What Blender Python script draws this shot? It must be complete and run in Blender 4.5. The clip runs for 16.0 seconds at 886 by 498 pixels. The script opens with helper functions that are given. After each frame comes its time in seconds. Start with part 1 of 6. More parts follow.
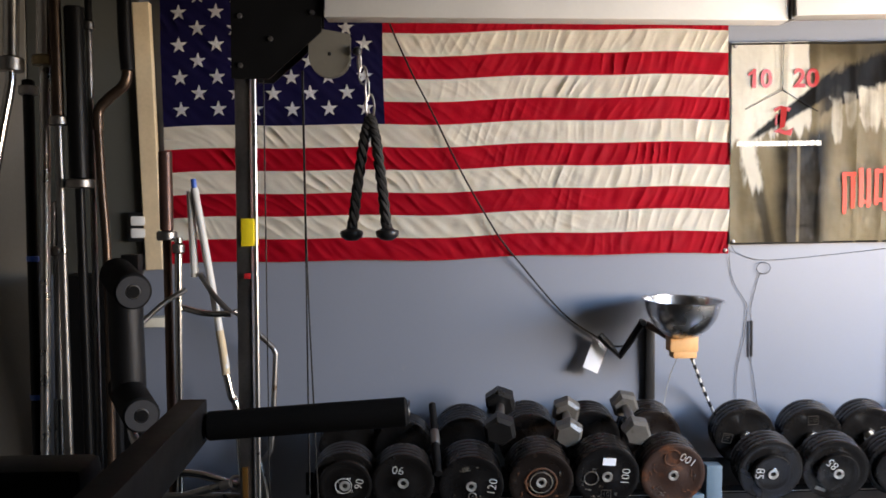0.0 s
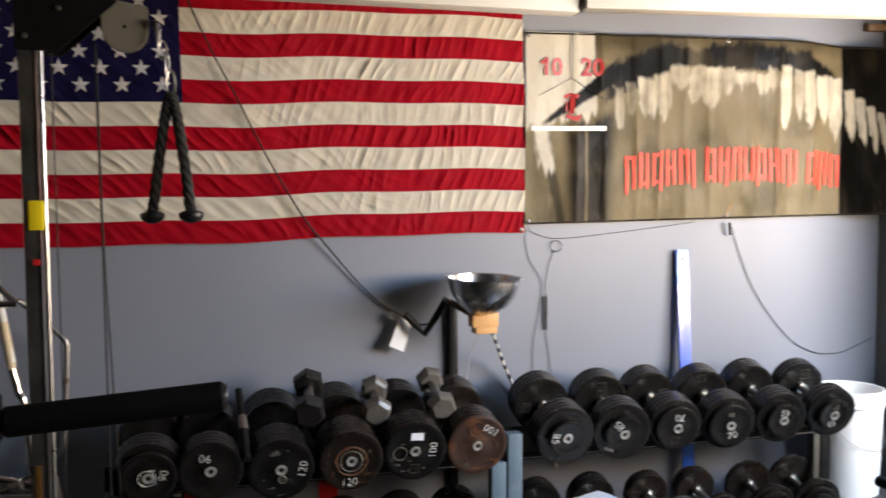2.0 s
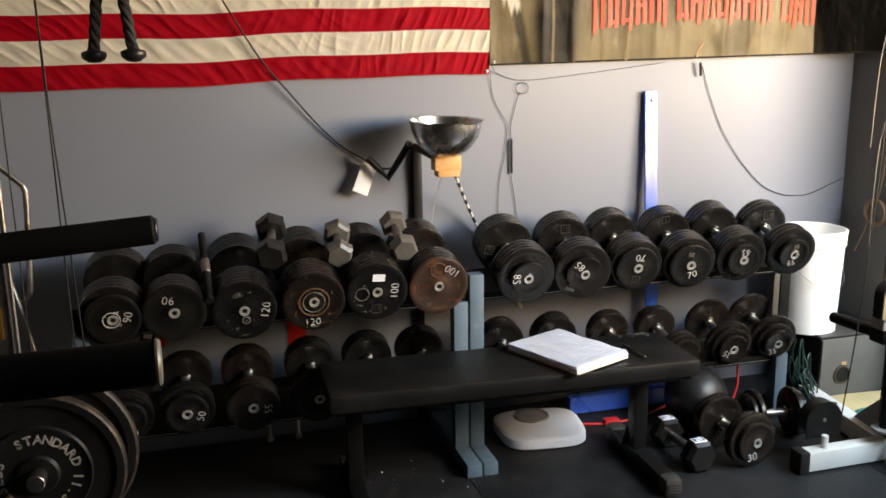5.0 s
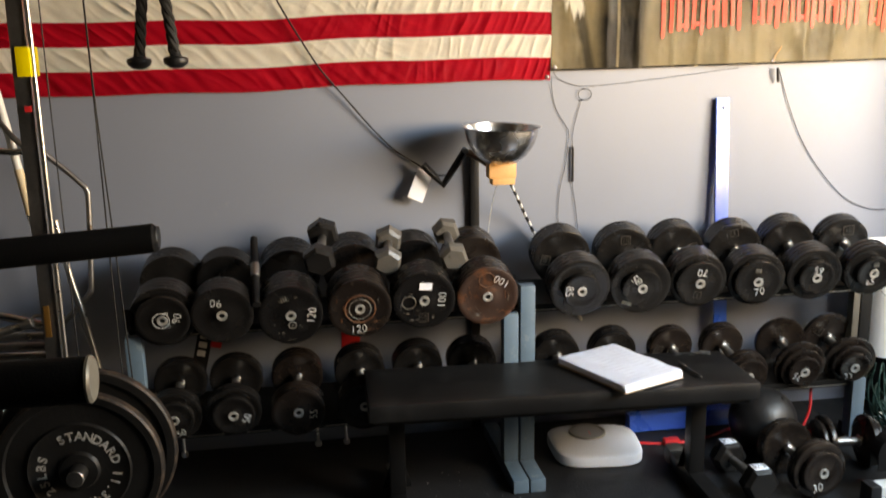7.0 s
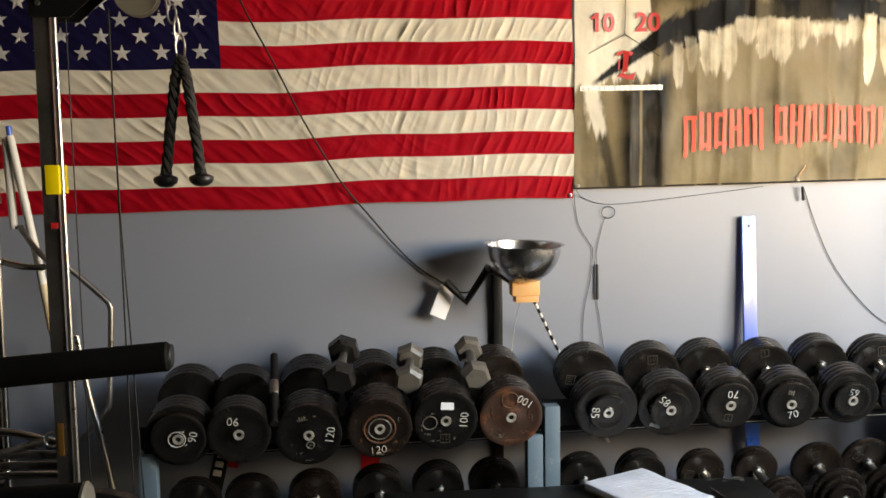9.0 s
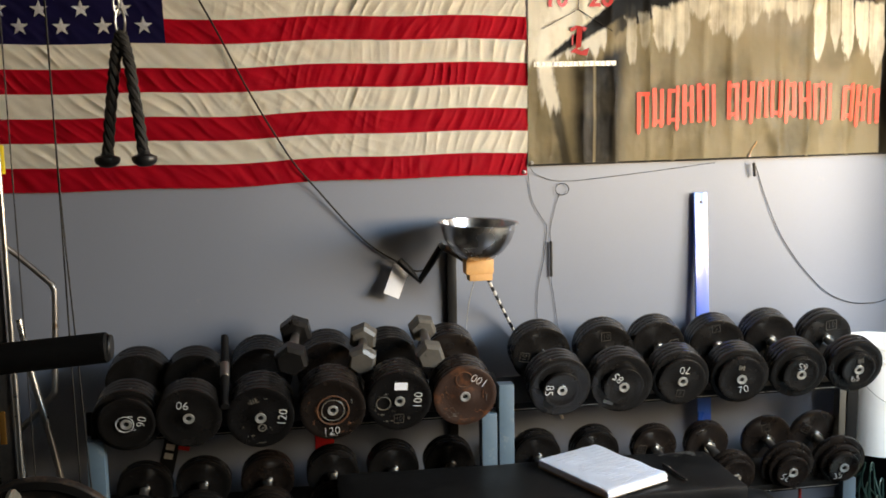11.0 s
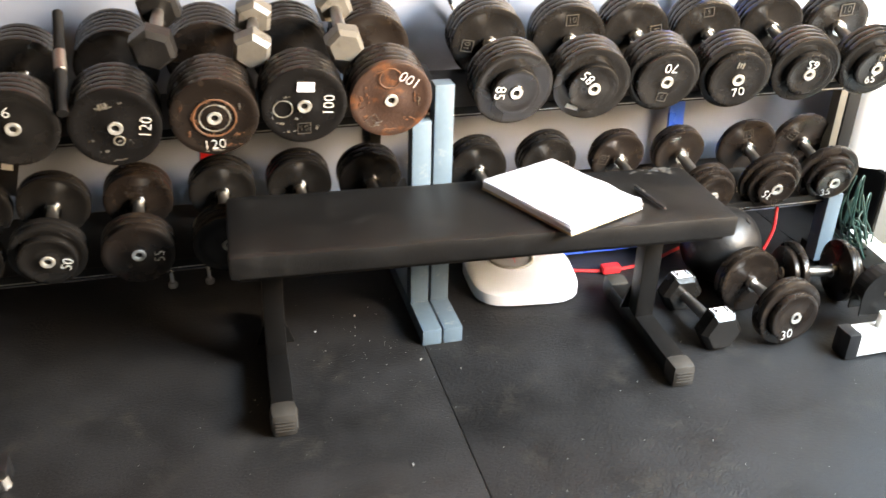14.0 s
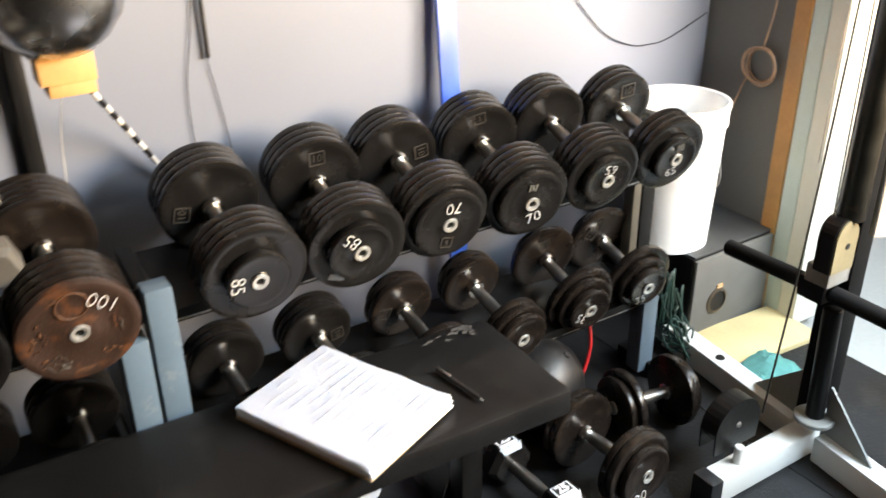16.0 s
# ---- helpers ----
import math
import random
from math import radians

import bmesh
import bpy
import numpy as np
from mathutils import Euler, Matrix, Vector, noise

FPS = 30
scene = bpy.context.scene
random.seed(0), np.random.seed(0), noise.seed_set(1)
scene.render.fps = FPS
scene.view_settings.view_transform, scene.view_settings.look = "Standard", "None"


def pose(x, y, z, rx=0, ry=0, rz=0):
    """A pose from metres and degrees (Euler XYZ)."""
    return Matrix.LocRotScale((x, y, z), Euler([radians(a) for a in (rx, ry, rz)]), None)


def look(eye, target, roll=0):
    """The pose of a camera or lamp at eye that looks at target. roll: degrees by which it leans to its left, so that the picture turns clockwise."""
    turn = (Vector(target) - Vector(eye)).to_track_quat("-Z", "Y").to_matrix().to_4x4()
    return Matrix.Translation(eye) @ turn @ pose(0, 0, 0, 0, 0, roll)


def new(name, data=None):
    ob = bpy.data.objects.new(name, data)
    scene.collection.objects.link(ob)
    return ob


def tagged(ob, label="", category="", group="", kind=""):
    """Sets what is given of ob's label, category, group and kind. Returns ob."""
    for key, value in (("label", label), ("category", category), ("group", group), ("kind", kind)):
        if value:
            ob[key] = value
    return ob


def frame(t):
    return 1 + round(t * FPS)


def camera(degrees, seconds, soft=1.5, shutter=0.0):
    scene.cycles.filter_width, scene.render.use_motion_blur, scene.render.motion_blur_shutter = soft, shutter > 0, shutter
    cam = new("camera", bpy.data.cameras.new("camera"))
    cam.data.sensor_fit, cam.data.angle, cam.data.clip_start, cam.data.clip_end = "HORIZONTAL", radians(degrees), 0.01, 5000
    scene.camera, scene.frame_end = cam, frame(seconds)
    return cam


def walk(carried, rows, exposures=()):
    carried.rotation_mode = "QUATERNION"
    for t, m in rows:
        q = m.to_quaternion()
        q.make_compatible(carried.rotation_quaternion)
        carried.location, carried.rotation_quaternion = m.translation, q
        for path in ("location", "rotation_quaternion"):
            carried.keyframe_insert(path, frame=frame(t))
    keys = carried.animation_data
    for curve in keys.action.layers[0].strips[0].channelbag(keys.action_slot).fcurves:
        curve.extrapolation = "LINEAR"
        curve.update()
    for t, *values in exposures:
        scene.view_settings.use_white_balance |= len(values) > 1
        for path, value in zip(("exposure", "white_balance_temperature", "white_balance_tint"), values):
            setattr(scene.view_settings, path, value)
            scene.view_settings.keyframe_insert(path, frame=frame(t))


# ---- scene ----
cam = camera(52.3, 16.0, soft=1.6, shutter=0.5)
PATH = [
    (0, (-0.012, -0.029, 1.537), (0.079, 1.967, 1.45), -0.2),
    (0.5, (-0.071, -0.055, 1.537), (0.113, 1.935, 1.44), -0.1),
    (1, (-0.07, -0.055, 1.54), (0.193, 1.925, 1.433), -0.1),
    (1.5, (-0.069, -0.054, 1.539), (0.316, 1.905, 1.421), -0.0),
    (2, (-0.054, -0.037, 1.531), (0.483, 1.886, 1.405), -0.3),
    (2.5, (-0.039, -0.075, 1.529), (0.621, 1.809, 1.392), 0.1),
    (3, (-0.007, -0.098, 1.517), (0.656, 1.782, 1.349), -0.1),
    (3.5, (-0.014, -0.063, 1.504), (0.647, 1.81, 1.27), -0.2),
    (4, (-0.011, -0.058, 1.501), (0.627, 1.81, 1.182), -0.3),
    (4.5, (0.007, -0.054, 1.495), (0.607, 1.811, 1.095), -0.5),
    (4.7, (0.024, -0.061, 1.487), (0.6, 1.806, 1.06), -0.6),
    (6.8, (0.242, -0.051, 1.498), (0.561, 1.866, 1.029), -0.9),
    (7, (0.248, -0.045, 1.496), (0.559, 1.882, 1.06), -0.9),
    (7.5, (0.27, -0.043, 1.489), (0.551, 1.912, 1.176), -0.9),
    (8, (0.264, -0.018, 1.476), (0.532, 1.954, 1.275), -0.9),
    (8.2, (0.264, -0.017, 1.482), (0.525, 1.958, 1.301), -0.8),
    (10.3, (0.274, -0.012, 1.514), (0.555, 1.957, 1.3), -1.1),
    (10.5, (0.258, 0.004, 1.52), (0.571, 1.966, 1.294), -1.0),
    (11, (0.289, 0.014, 1.518), (0.641, 1.967, 1.271), -0.9),
    (11.5, (0.258, 0.1, 1.487), (0.684, 2.027, 1.168), -0.9),
    (12, (0.213, 0.233, 1.494), (0.709, 2.103, 0.988), -0.3),
    (12.5, (0.169, 0.355, 1.495), (0.717, 2.144, 0.789), 0.7),
    (13, (0.211, 0.475, 1.476), (0.743, 2.212, 0.639), 1.4),
    (13.5, (0.293, 0.592, 1.442), (0.786, 2.307, 0.539), 1.6),
    (14, (0.403, 0.714, 1.425), (0.887, 2.404, 0.471), 1.7),
    (14.5, (0.515, 0.842, 1.427), (1.051, 2.514, 0.469), 1.8),
    (15, (0.551, 1.037, 1.437), (1.256, 2.669, 0.52), 2.3),
    (15.5, (0.625, 1.2, 1.457), (1.446, 2.792, 0.567), 0.9),
    (16, (0.68, 1.371, 1.498), (1.636, 2.875, 0.589), -0.8),
]
EXPOSURE = [
    (0.0, 0.58, 7300, 18), (1.0, 0.6, 7400, 18), (2.0, 0.38, 8100, 18), (2.5, -0.12, 8900, 18), (3.0, -0.12, 8600, 17), (3.5, -0.08, 8700, 17), (4.0, 0.22, 9200, 17), (4.5, 0.45, 9800, 17), (7.0, 0.75, 10200, 16), (8.0, 0.65, 9500, 14),
    (10.5, 0.38, 9200, 13), (11.0, 0.38, 9000, 13), (11.5, 0.48, 9300, 14), (12.5, 0.95, 10000, 16), (13.3, 2.05, 9900, 17), (14.0, 2.55, 10900, 18), (14.5, 2.4, 11200, 18), (15.0, 1.75, 10800, 18), (15.5, 1.38, 10600, 18), (16.0, 1.3, 10600, 18),
]
walk(cam, [(t, look(eye, target, roll)) for t, eye, target, roll in PATH], EXPOSURE)

# ---- light ----
world = bpy.data.worlds.new("sky")
scene.world = world
world.use_nodes = True
wn = world.node_tree
sky = wn.nodes.new("ShaderNodeTexSky")
sky.sky_type = "NISHITA"
sky.sun_disc = False
SUN_EL, SUN_AZ = radians(56), radians(-60)  # azimuth clockwise from +y
sky.sun_elevation, sky.sun_rotation = SUN_EL, SUN_AZ
wn.nodes["Background"].inputs["Strength"].default_value = 0.06
wn.links.new(sky.outputs["Color"], wn.nodes["Background"].inputs["Color"])
sun = new("sun", bpy.data.lights.new("sun", "SUN"))
sun.data.energy, sun.data.angle, sun.data.color = 5.0, radians(0.5), (1.0, 0.95, 0.86)
sun_way = Vector((math.cos(SUN_EL) * math.sin(SUN_AZ), math.cos(SUN_EL) * math.cos(SUN_AZ), math.sin(SUN_EL)))
sun.matrix_world = look(sun_way * 20, (0, 0, 0))
# the open doorway: cool sky light falling in, and warm light thrown up by the sunlit drive
for nm, watts, colour, at, aim, size, spread in (
    ("sky_light", 66, (0.36, 0.63, 1.0), (3.10, 1.30, 1.84), (2.2, 2.3, 0.8), (1.9, 0.66), 132),
    ("drive_light", 62, (1.0, 0.87, 0.67), (3.10, 1.32, 1.46), (2.2, 2.3, 1.85), (1.9, 0.6), 128),
):
    lamp = new(nm, bpy.data.lights.new(nm, "AREA"))
    lamp.data.shape, lamp.data.size, lamp.data.size_y = "RECTANGLE", *size
    lamp.data.energy, lamp.data.color, lamp.data.spread = watts, colour, radians(spread)
    lamp.matrix_world = look(at, aim)


# ---- materials ----
def mat(name, base, rough=0.6, metal=0.0, var=0.18, scale=6.0, bump=0.15, grain=90.0, wear=None, wear_at=0.62, wear_scale=9.0, coat=0.0, spec=0.5, rvar=0.12):
    """A painted, cast or woven surface: two scales of tone, fine relief, and patches of wear."""
    m = bpy.data.materials.new(name)
    m.use_nodes = True
    nt = m.node_tree
    n, l = nt.nodes, nt.links
    bsdf = n["Principled BSDF"]
    tc = n.new("ShaderNodeTexCoord")
    info = n.new("ShaderNodeObjectInfo")
    shift = n.new("ShaderNodeVectorMath")
    shift.operation = "MULTIPLY_ADD"
    l.new(info.outputs["Random"], shift.inputs[0])
    shift.inputs[1].default_value = (7.0, 5.0, 3.0)
    l.new(tc.outputs["Object"], shift.inputs[2])
    big = n.new("ShaderNodeTexNoise")
    big.inputs["Scale"].default_value, big.inputs["Detail"].default_value = scale, 5
    fine = n.new("ShaderNodeTexNoise")
    fine.inputs["Scale"].default_value, fine.inputs["Detail"].default_value = grain, 4
    for t in (big, fine):
        l.new(shift.outputs[0], t.inputs["Vector"])
    add = n.new("ShaderNodeMath")
    add.operation = "MULTIPLY_ADD"
    l.new(fine.outputs["Fac"], add.inputs[0])
    add.inputs[1].default_value = 0.4
    l.new(big.outputs["Fac"], add.inputs[2])
    ramp = n.new("ShaderNodeMapRange")
    ramp.inputs["From Min"].default_value, ramp.inputs["From Max"].default_value = 0.4, 1.0
    ramp.inputs["To Min"].default_value, ramp.inputs["To Max"].default_value = 1 - var, 1 + var
    l.new(add.outputs[0], ramp.inputs["Value"])
    mul = n.new("ShaderNodeVectorMath")
    mul.operation = "SCALE"
    mul.inputs[0].default_value = base
    l.new(ramp.outputs[0], mul.inputs["Scale"])
    colour = mul.outputs[0]
    if wear:
        spots = n.new("ShaderNodeTexNoise")
        spots.inputs["Scale"].default_value, spots.inputs["Detail"].default_value, spots.inputs["Roughness"].default_value = wear_scale, 8, 0.7
        l.new(shift.outputs[0], spots.inputs["Vector"])
        edge = n.new("ShaderNodeMapRange")
        edge.inputs["From Min"].default_value, edge.inputs["From Max"].default_value = wear_at - 0.05, wear_at + 0.05
        l.new(spots.outputs["Fac"], edge.inputs["Value"])
        mix = n.new("ShaderNodeMix")
        mix.data_type = "RGBA"
        l.new(edge.outputs[0], mix.inputs["Factor"])
        l.new(colour, mix.inputs["A"])
        mix.inputs["B"].default_value = (*wear, 1)
        colour = mix.outputs["Result"]
    l.new(colour, bsdf.inputs["Base Color"])
    rr = n.new("ShaderNodeMapRange")
    rr.inputs["To Min"].default_value, rr.inputs["To Max"].default_value = max(rough - rvar, 0.03), min(rough + rvar, 1)
    l.new(big.outputs["Fac"], rr.inputs["Value"])
    l.new(rr.outputs[0], bsdf.inputs["Roughness"])
    bsdf.inputs["Metallic"].default_value = metal
    bsdf.inputs["Specular IOR Level"].default_value = spec
    bsdf.inputs["Coat Weight"].default_value = coat
    if bump:
        b = n.new("ShaderNodeBump")
        b.inputs["Strength"].default_value, b.inputs["Distance"].default_value = bump, 0.002
        l.new(fine.outputs["Fac"], b.inputs["Height"])
        l.new(b.outputs["Normal"], bsdf.inputs["Normal"])
    return m


WALL = mat("grey_wall_paint", (0.187, 0.211, 0.262), 0.5, var=0.06, scale=1.6, bump=0.12, grain=220, wear=(0.26, 0.265, 0.28), wear_at=0.7, wear_scale=2.2)
# unseen walls and ceiling: tones lowered to cut light bounced around the room
WALL_DARK = mat("low_bounce_wall", (0.06, 0.06, 0.064), 0.7, var=0.1, scale=2)
WALL_LOW_BOUNCE = mat("low_bounce_side_wall", (0.085, 0.082, 0.076), 0.7, var=0.08, scale=2)
CEIL = mat("ceiling_board", (0.11, 0.105, 0.1), 0.8, var=0.08, scale=2)
RUBBER = mat("rubber_mat", (0.0102, 0.0105, 0.0116), 0.56, var=0.5, scale=5.5, bump=0.95, grain=150, wear=(0.02, 0.019, 0.018), wear_at=0.61, wear_scale=8, spec=0.36, rvar=0.2)
CONCRETE = mat("concrete", (0.42, 0.4, 0.37), 0.85, var=0.12, scale=1.5, bump=0.4, grain=60)
IRON = mat("black_cast_iron", (0.009, 0.0082, 0.0078), 0.25, spec=0.4, var=0.35, scale=14, bump=0.18, grain=150, wear=(0.02, 0.016, 0.014), wear_at=0.66, wear_scale=14)
IRON_BROWN = mat("browned_cast_iron", (0.011, 0.008, 0.0068), 0.28, spec=0.36, var=0.3, scale=14, bump=0.25, grain=150, wear=(0.022, 0.0155, 0.0115), wear_at=0.58, wear_scale=16)
IRON_RUST = mat("rusty_cast_iron", (0.036, 0.019, 0.014), 0.38, var=0.35, scale=12, bump=0.45, grain=140, wear=(0.11, 0.04, 0.018), wear_at=0.56, wear_scale=14)
IRON_CHIP = mat("chipped_cast_iron", (0.0065, 0.006, 0.006), 0.26, spec=0.36, var=0.3, scale=14, bump=0.2, grain=150, wear=(0.13, 0.115, 0.1), wear_at=0.71, wear_scale=22)
HEX_GREY = mat("grey_enamel_iron", (0.105, 0.098, 0.088), 0.3, var=0.2, scale=20, bump=0.4, grain=120, wear=(0.08, 0.075, 0.07), wear_at=0.62, wear_scale=26)
HEX_DARK = mat("dark_enamel_iron", (0.009, 0.0085, 0.0085), 0.3, var=0.2, scale=20, bump=0.4, grain=120, wear=(0.09, 0.085, 0.08), wear_at=0.68, wear_scale=26)
CHROME = mat("chrome", (0.72, 0.71, 0.69), 0.16, 1.0, var=0.08, scale=30, bump=0.05, wear=(0.3, 0.24, 0.18), wear_at=0.74, wear_scale=30, rvar=0.08)
STEEL = mat("bright_steel", (0.56, 0.55, 0.53), 0.3, 1.0, var=0.12, scale=18, bump=0.1, wear=(0.2, 0.14, 0.09), wear_at=0.72, wear_scale=16)
STEEL_DULL = mat("dull_steel", (0.3, 0.29, 0.28), 0.4, 1.0, var=0.2, scale=18, bump=0.15, wear=(0.12, 0.08, 0.05), wear_at=0.66, wear_scale=14)
BLUEGREY = mat("blue_grey_paint", (0.088, 0.14, 0.185), 0.45, var=0.1, scale=12, bump=0.15, wear=(0.19, 0.225, 0.235), wear_at=0.64, wear_scale=18)
BLUE = mat("blue_paint", (0.015, 0.11, 0.60), 0.3, coat=0.6, spec=0.9, var=0.1, scale=10, bump=0.1)
BLACK_PAINT = mat("black_painted_steel", (0.0045, 0.0045, 0.0047), 0.42, spec=0.22, var=0.25, scale=12, bump=0.2, wear=(0.03, 0.03, 0.03), wear_at=0.72, wear_scale=20)
GREY_PAINT = mat("grey_painted_steel", (0.2, 0.2, 0.19), 0.4, var=0.1, scale=12, bump=0.15)
WHITE_PAINT = mat("white_painted_steel", (0.66, 0.65, 0.62), 0.4, var=0.05, scale=10, bump=0.1, wear=(0.45, 0.43, 0.4), wear_at=0.75, wear_scale=22)
VINYL = mat("black_vinyl", (0.006, 0.006, 0.0063), 0.42, spec=0.3, var=0.3, scale=7, bump=0.45, grain=320, wear=(0.013, 0.013, 0.013), wear_at=0.62, wear_scale=6)
FOAM = mat("black_foam", (0.008, 0.008, 0.0085), 0.75, spec=0.15, var=0.2, scale=10, bump=0.4, grain=300)
PLASTIC_WHITE = mat("white_plastic", (0.82, 0.82, 0.81), 0.4, var=0.03, scale=8, bump=0.05)
PLASTIC_BLACK = mat("black_plastic", (0.01, 0.01, 0.011), 0.42, var=0.15, scale=20, bump=0.1)
PAPER = mat("paper", (0.78, 0.82, 0.9), 0.75, var=0.03, scale=20, bump=0.1)
INK = mat("grey_print", (0.62, 0.64, 0.72), 0.8, var=0.1)
CARD = mat("brown_card", (0.4, 0.3, 0.2), 0.8, var=0.1)
CHALK = mat("white_marker_paint", (0.6, 0.6, 0.58), 0.7, var=0.15, scale=60, bump=0)
PINE = mat("raw_pine", (0.62, 0.33, 0.13), 0.55, var=0.15, scale=14, bump=0.2)
STUD = mat("bare_stud_wood", (0.62, 0.5, 0.33), 0.65, var=0.15, scale=9, bump=0.2)
ORANGE_WOOD = mat("stained_wood", (0.42, 0.19, 0.06), 0.5, var=0.2, scale=9, bump=0.2)
PLY = mat("plywood", (0.66, 0.48, 0.25), 0.6, var=0.12, scale=8, bump=0.2)
CREAM = mat("cream_paint", (0.66, 0.63, 0.53), 0.5, var=0.06, scale=8)
PALE_GREEN = mat("pale_green_paint", (0.5, 0.58, 0.52), 0.5, var=0.1, scale=8)
F_RED = mat("red_nylon", (0.5, 0.005, 0.02), 0.62, var=0.14, scale=9, bump=0.3, grain=420, spec=0.12)
F_WHITE = mat("white_nylon", (0.84, 0.80, 0.70), 0.65, var=0.07, scale=9, bump=0.3, grain=420, spec=0.15)
F_BLUE = mat("navy_nylon", (0.012, 0.010, 0.055), 0.65, var=0.2, scale=9, bump=0.3, grain=420, spec=0.1)
STAR = mat("white_embroidery", (0.74, 0.74, 0.76), 0.7, var=0.05, scale=60, bump=0.4, grain=600)
V_BLACK = mat("black_print_vinyl", (0.016, 0.014, 0.011), 0.45, spec=0.3, var=0.3, scale=8, bump=0.05)
V_DEEP = mat("deep_red_print_vinyl", (0.42, 0.03, 0.03), 0.35, var=0.1, scale=8, bump=0.05)
V_RED = mat("red_print_vinyl", (0.72, 0.085, 0.055), 0.5, spec=0.2, var=0.12, scale=8, bump=0.05)
RED = mat("red_plastic", (0.55, 0.02, 0.025), 0.45, var=0.1)
YELLOW = mat("yellow_tape", (0.85, 0.66, 0.02), 0.5, var=0.06)
ROPE = mat("black_nylon_rope", (0.009, 0.008, 0.0075), 0.75, var=0.3, scale=30, bump=0.5)
CABLE = mat("dark_cable", (0.009, 0.0085, 0.008), 0.55, var=0.1, spec=0.25)
BROWN_CABLE = mat("tan_cord", (0.32, 0.19, 0.12), 0.6, var=0.1)
GREEN_CORD = mat("green_cord", (0.008, 0.036, 0.029), 0.4, var=0.2)
SPEAKER = mat("speaker_cloth", (0.11, 0.102, 0.092), 0.8, var=0.12, scale=20, bump=0.3, grain=400)
LEAF = mat("leaves", (0.07, 0.13, 0.03), 0.55, var=0.35, scale=3, bump=0)
BARK = mat("bark", (0.12, 0.08, 0.05), 0.85, var=0.3, scale=9)
ZINC = mat("worn_zinc", (0.56, 0.55, 0.52), 0.36, 0.6, var=0.25, scale=40, bump=0.2)
RUST = mat("bare_rust", (0.10, 0.04, 0.018), 0.7, var=0.4, scale=40, bump=0.4)
CHIP = mat("chipped_grey_metal", (0.13, 0.12, 0.105), 0.45, var=0.4, scale=60, bump=0.3)
STUCCO = mat("pale_stucco", (0.76, 0.73, 0.67), 0.85, var=0.08, scale=2)
GLASS_DIAL = mat("dial_face", (0.30, 0.31, 0.33), 0.2, var=0.05, coat=0.6)


class Term:
    """A value in a node tree that can be reckoned with."""

    def __init__(self, nt, out):
        self.nt, self.out = nt, out

    def op(self, kind, *others):
        node = self.nt.nodes.new("ShaderNodeMath")
        node.operation = kind
        for k, o in enumerate((self,) + others):
            if isinstance(o, Term):
                self.nt.links.new(o.out, node.inputs[k])
            else:
                node.inputs[k].default_value = o
        return Term(self.nt, node.outputs[0])

    def __add__(self, o):
        return self.op("ADD", o)

    def __sub__(self, o):
        return self.op("SUBTRACT", o)

    def __mul__(self, o):
        return self.op("MULTIPLY", o)

    def step(self, a, b):
        """0 below a, 1 above b, eased between."""
        node = self.nt.nodes.new("ShaderNodeMapRange")
        node.interpolation_type = "SMOOTHSTEP"
        self.nt.links.new(self.out, node.inputs["Value"])
        node.inputs["From Min"].default_value, node.inputs["From Max"].default_value = a, b
        return Term(self.nt, node.outputs[0])

    def inv(self):
        return Term.op(self * -1.0, "ADD", 1.0)


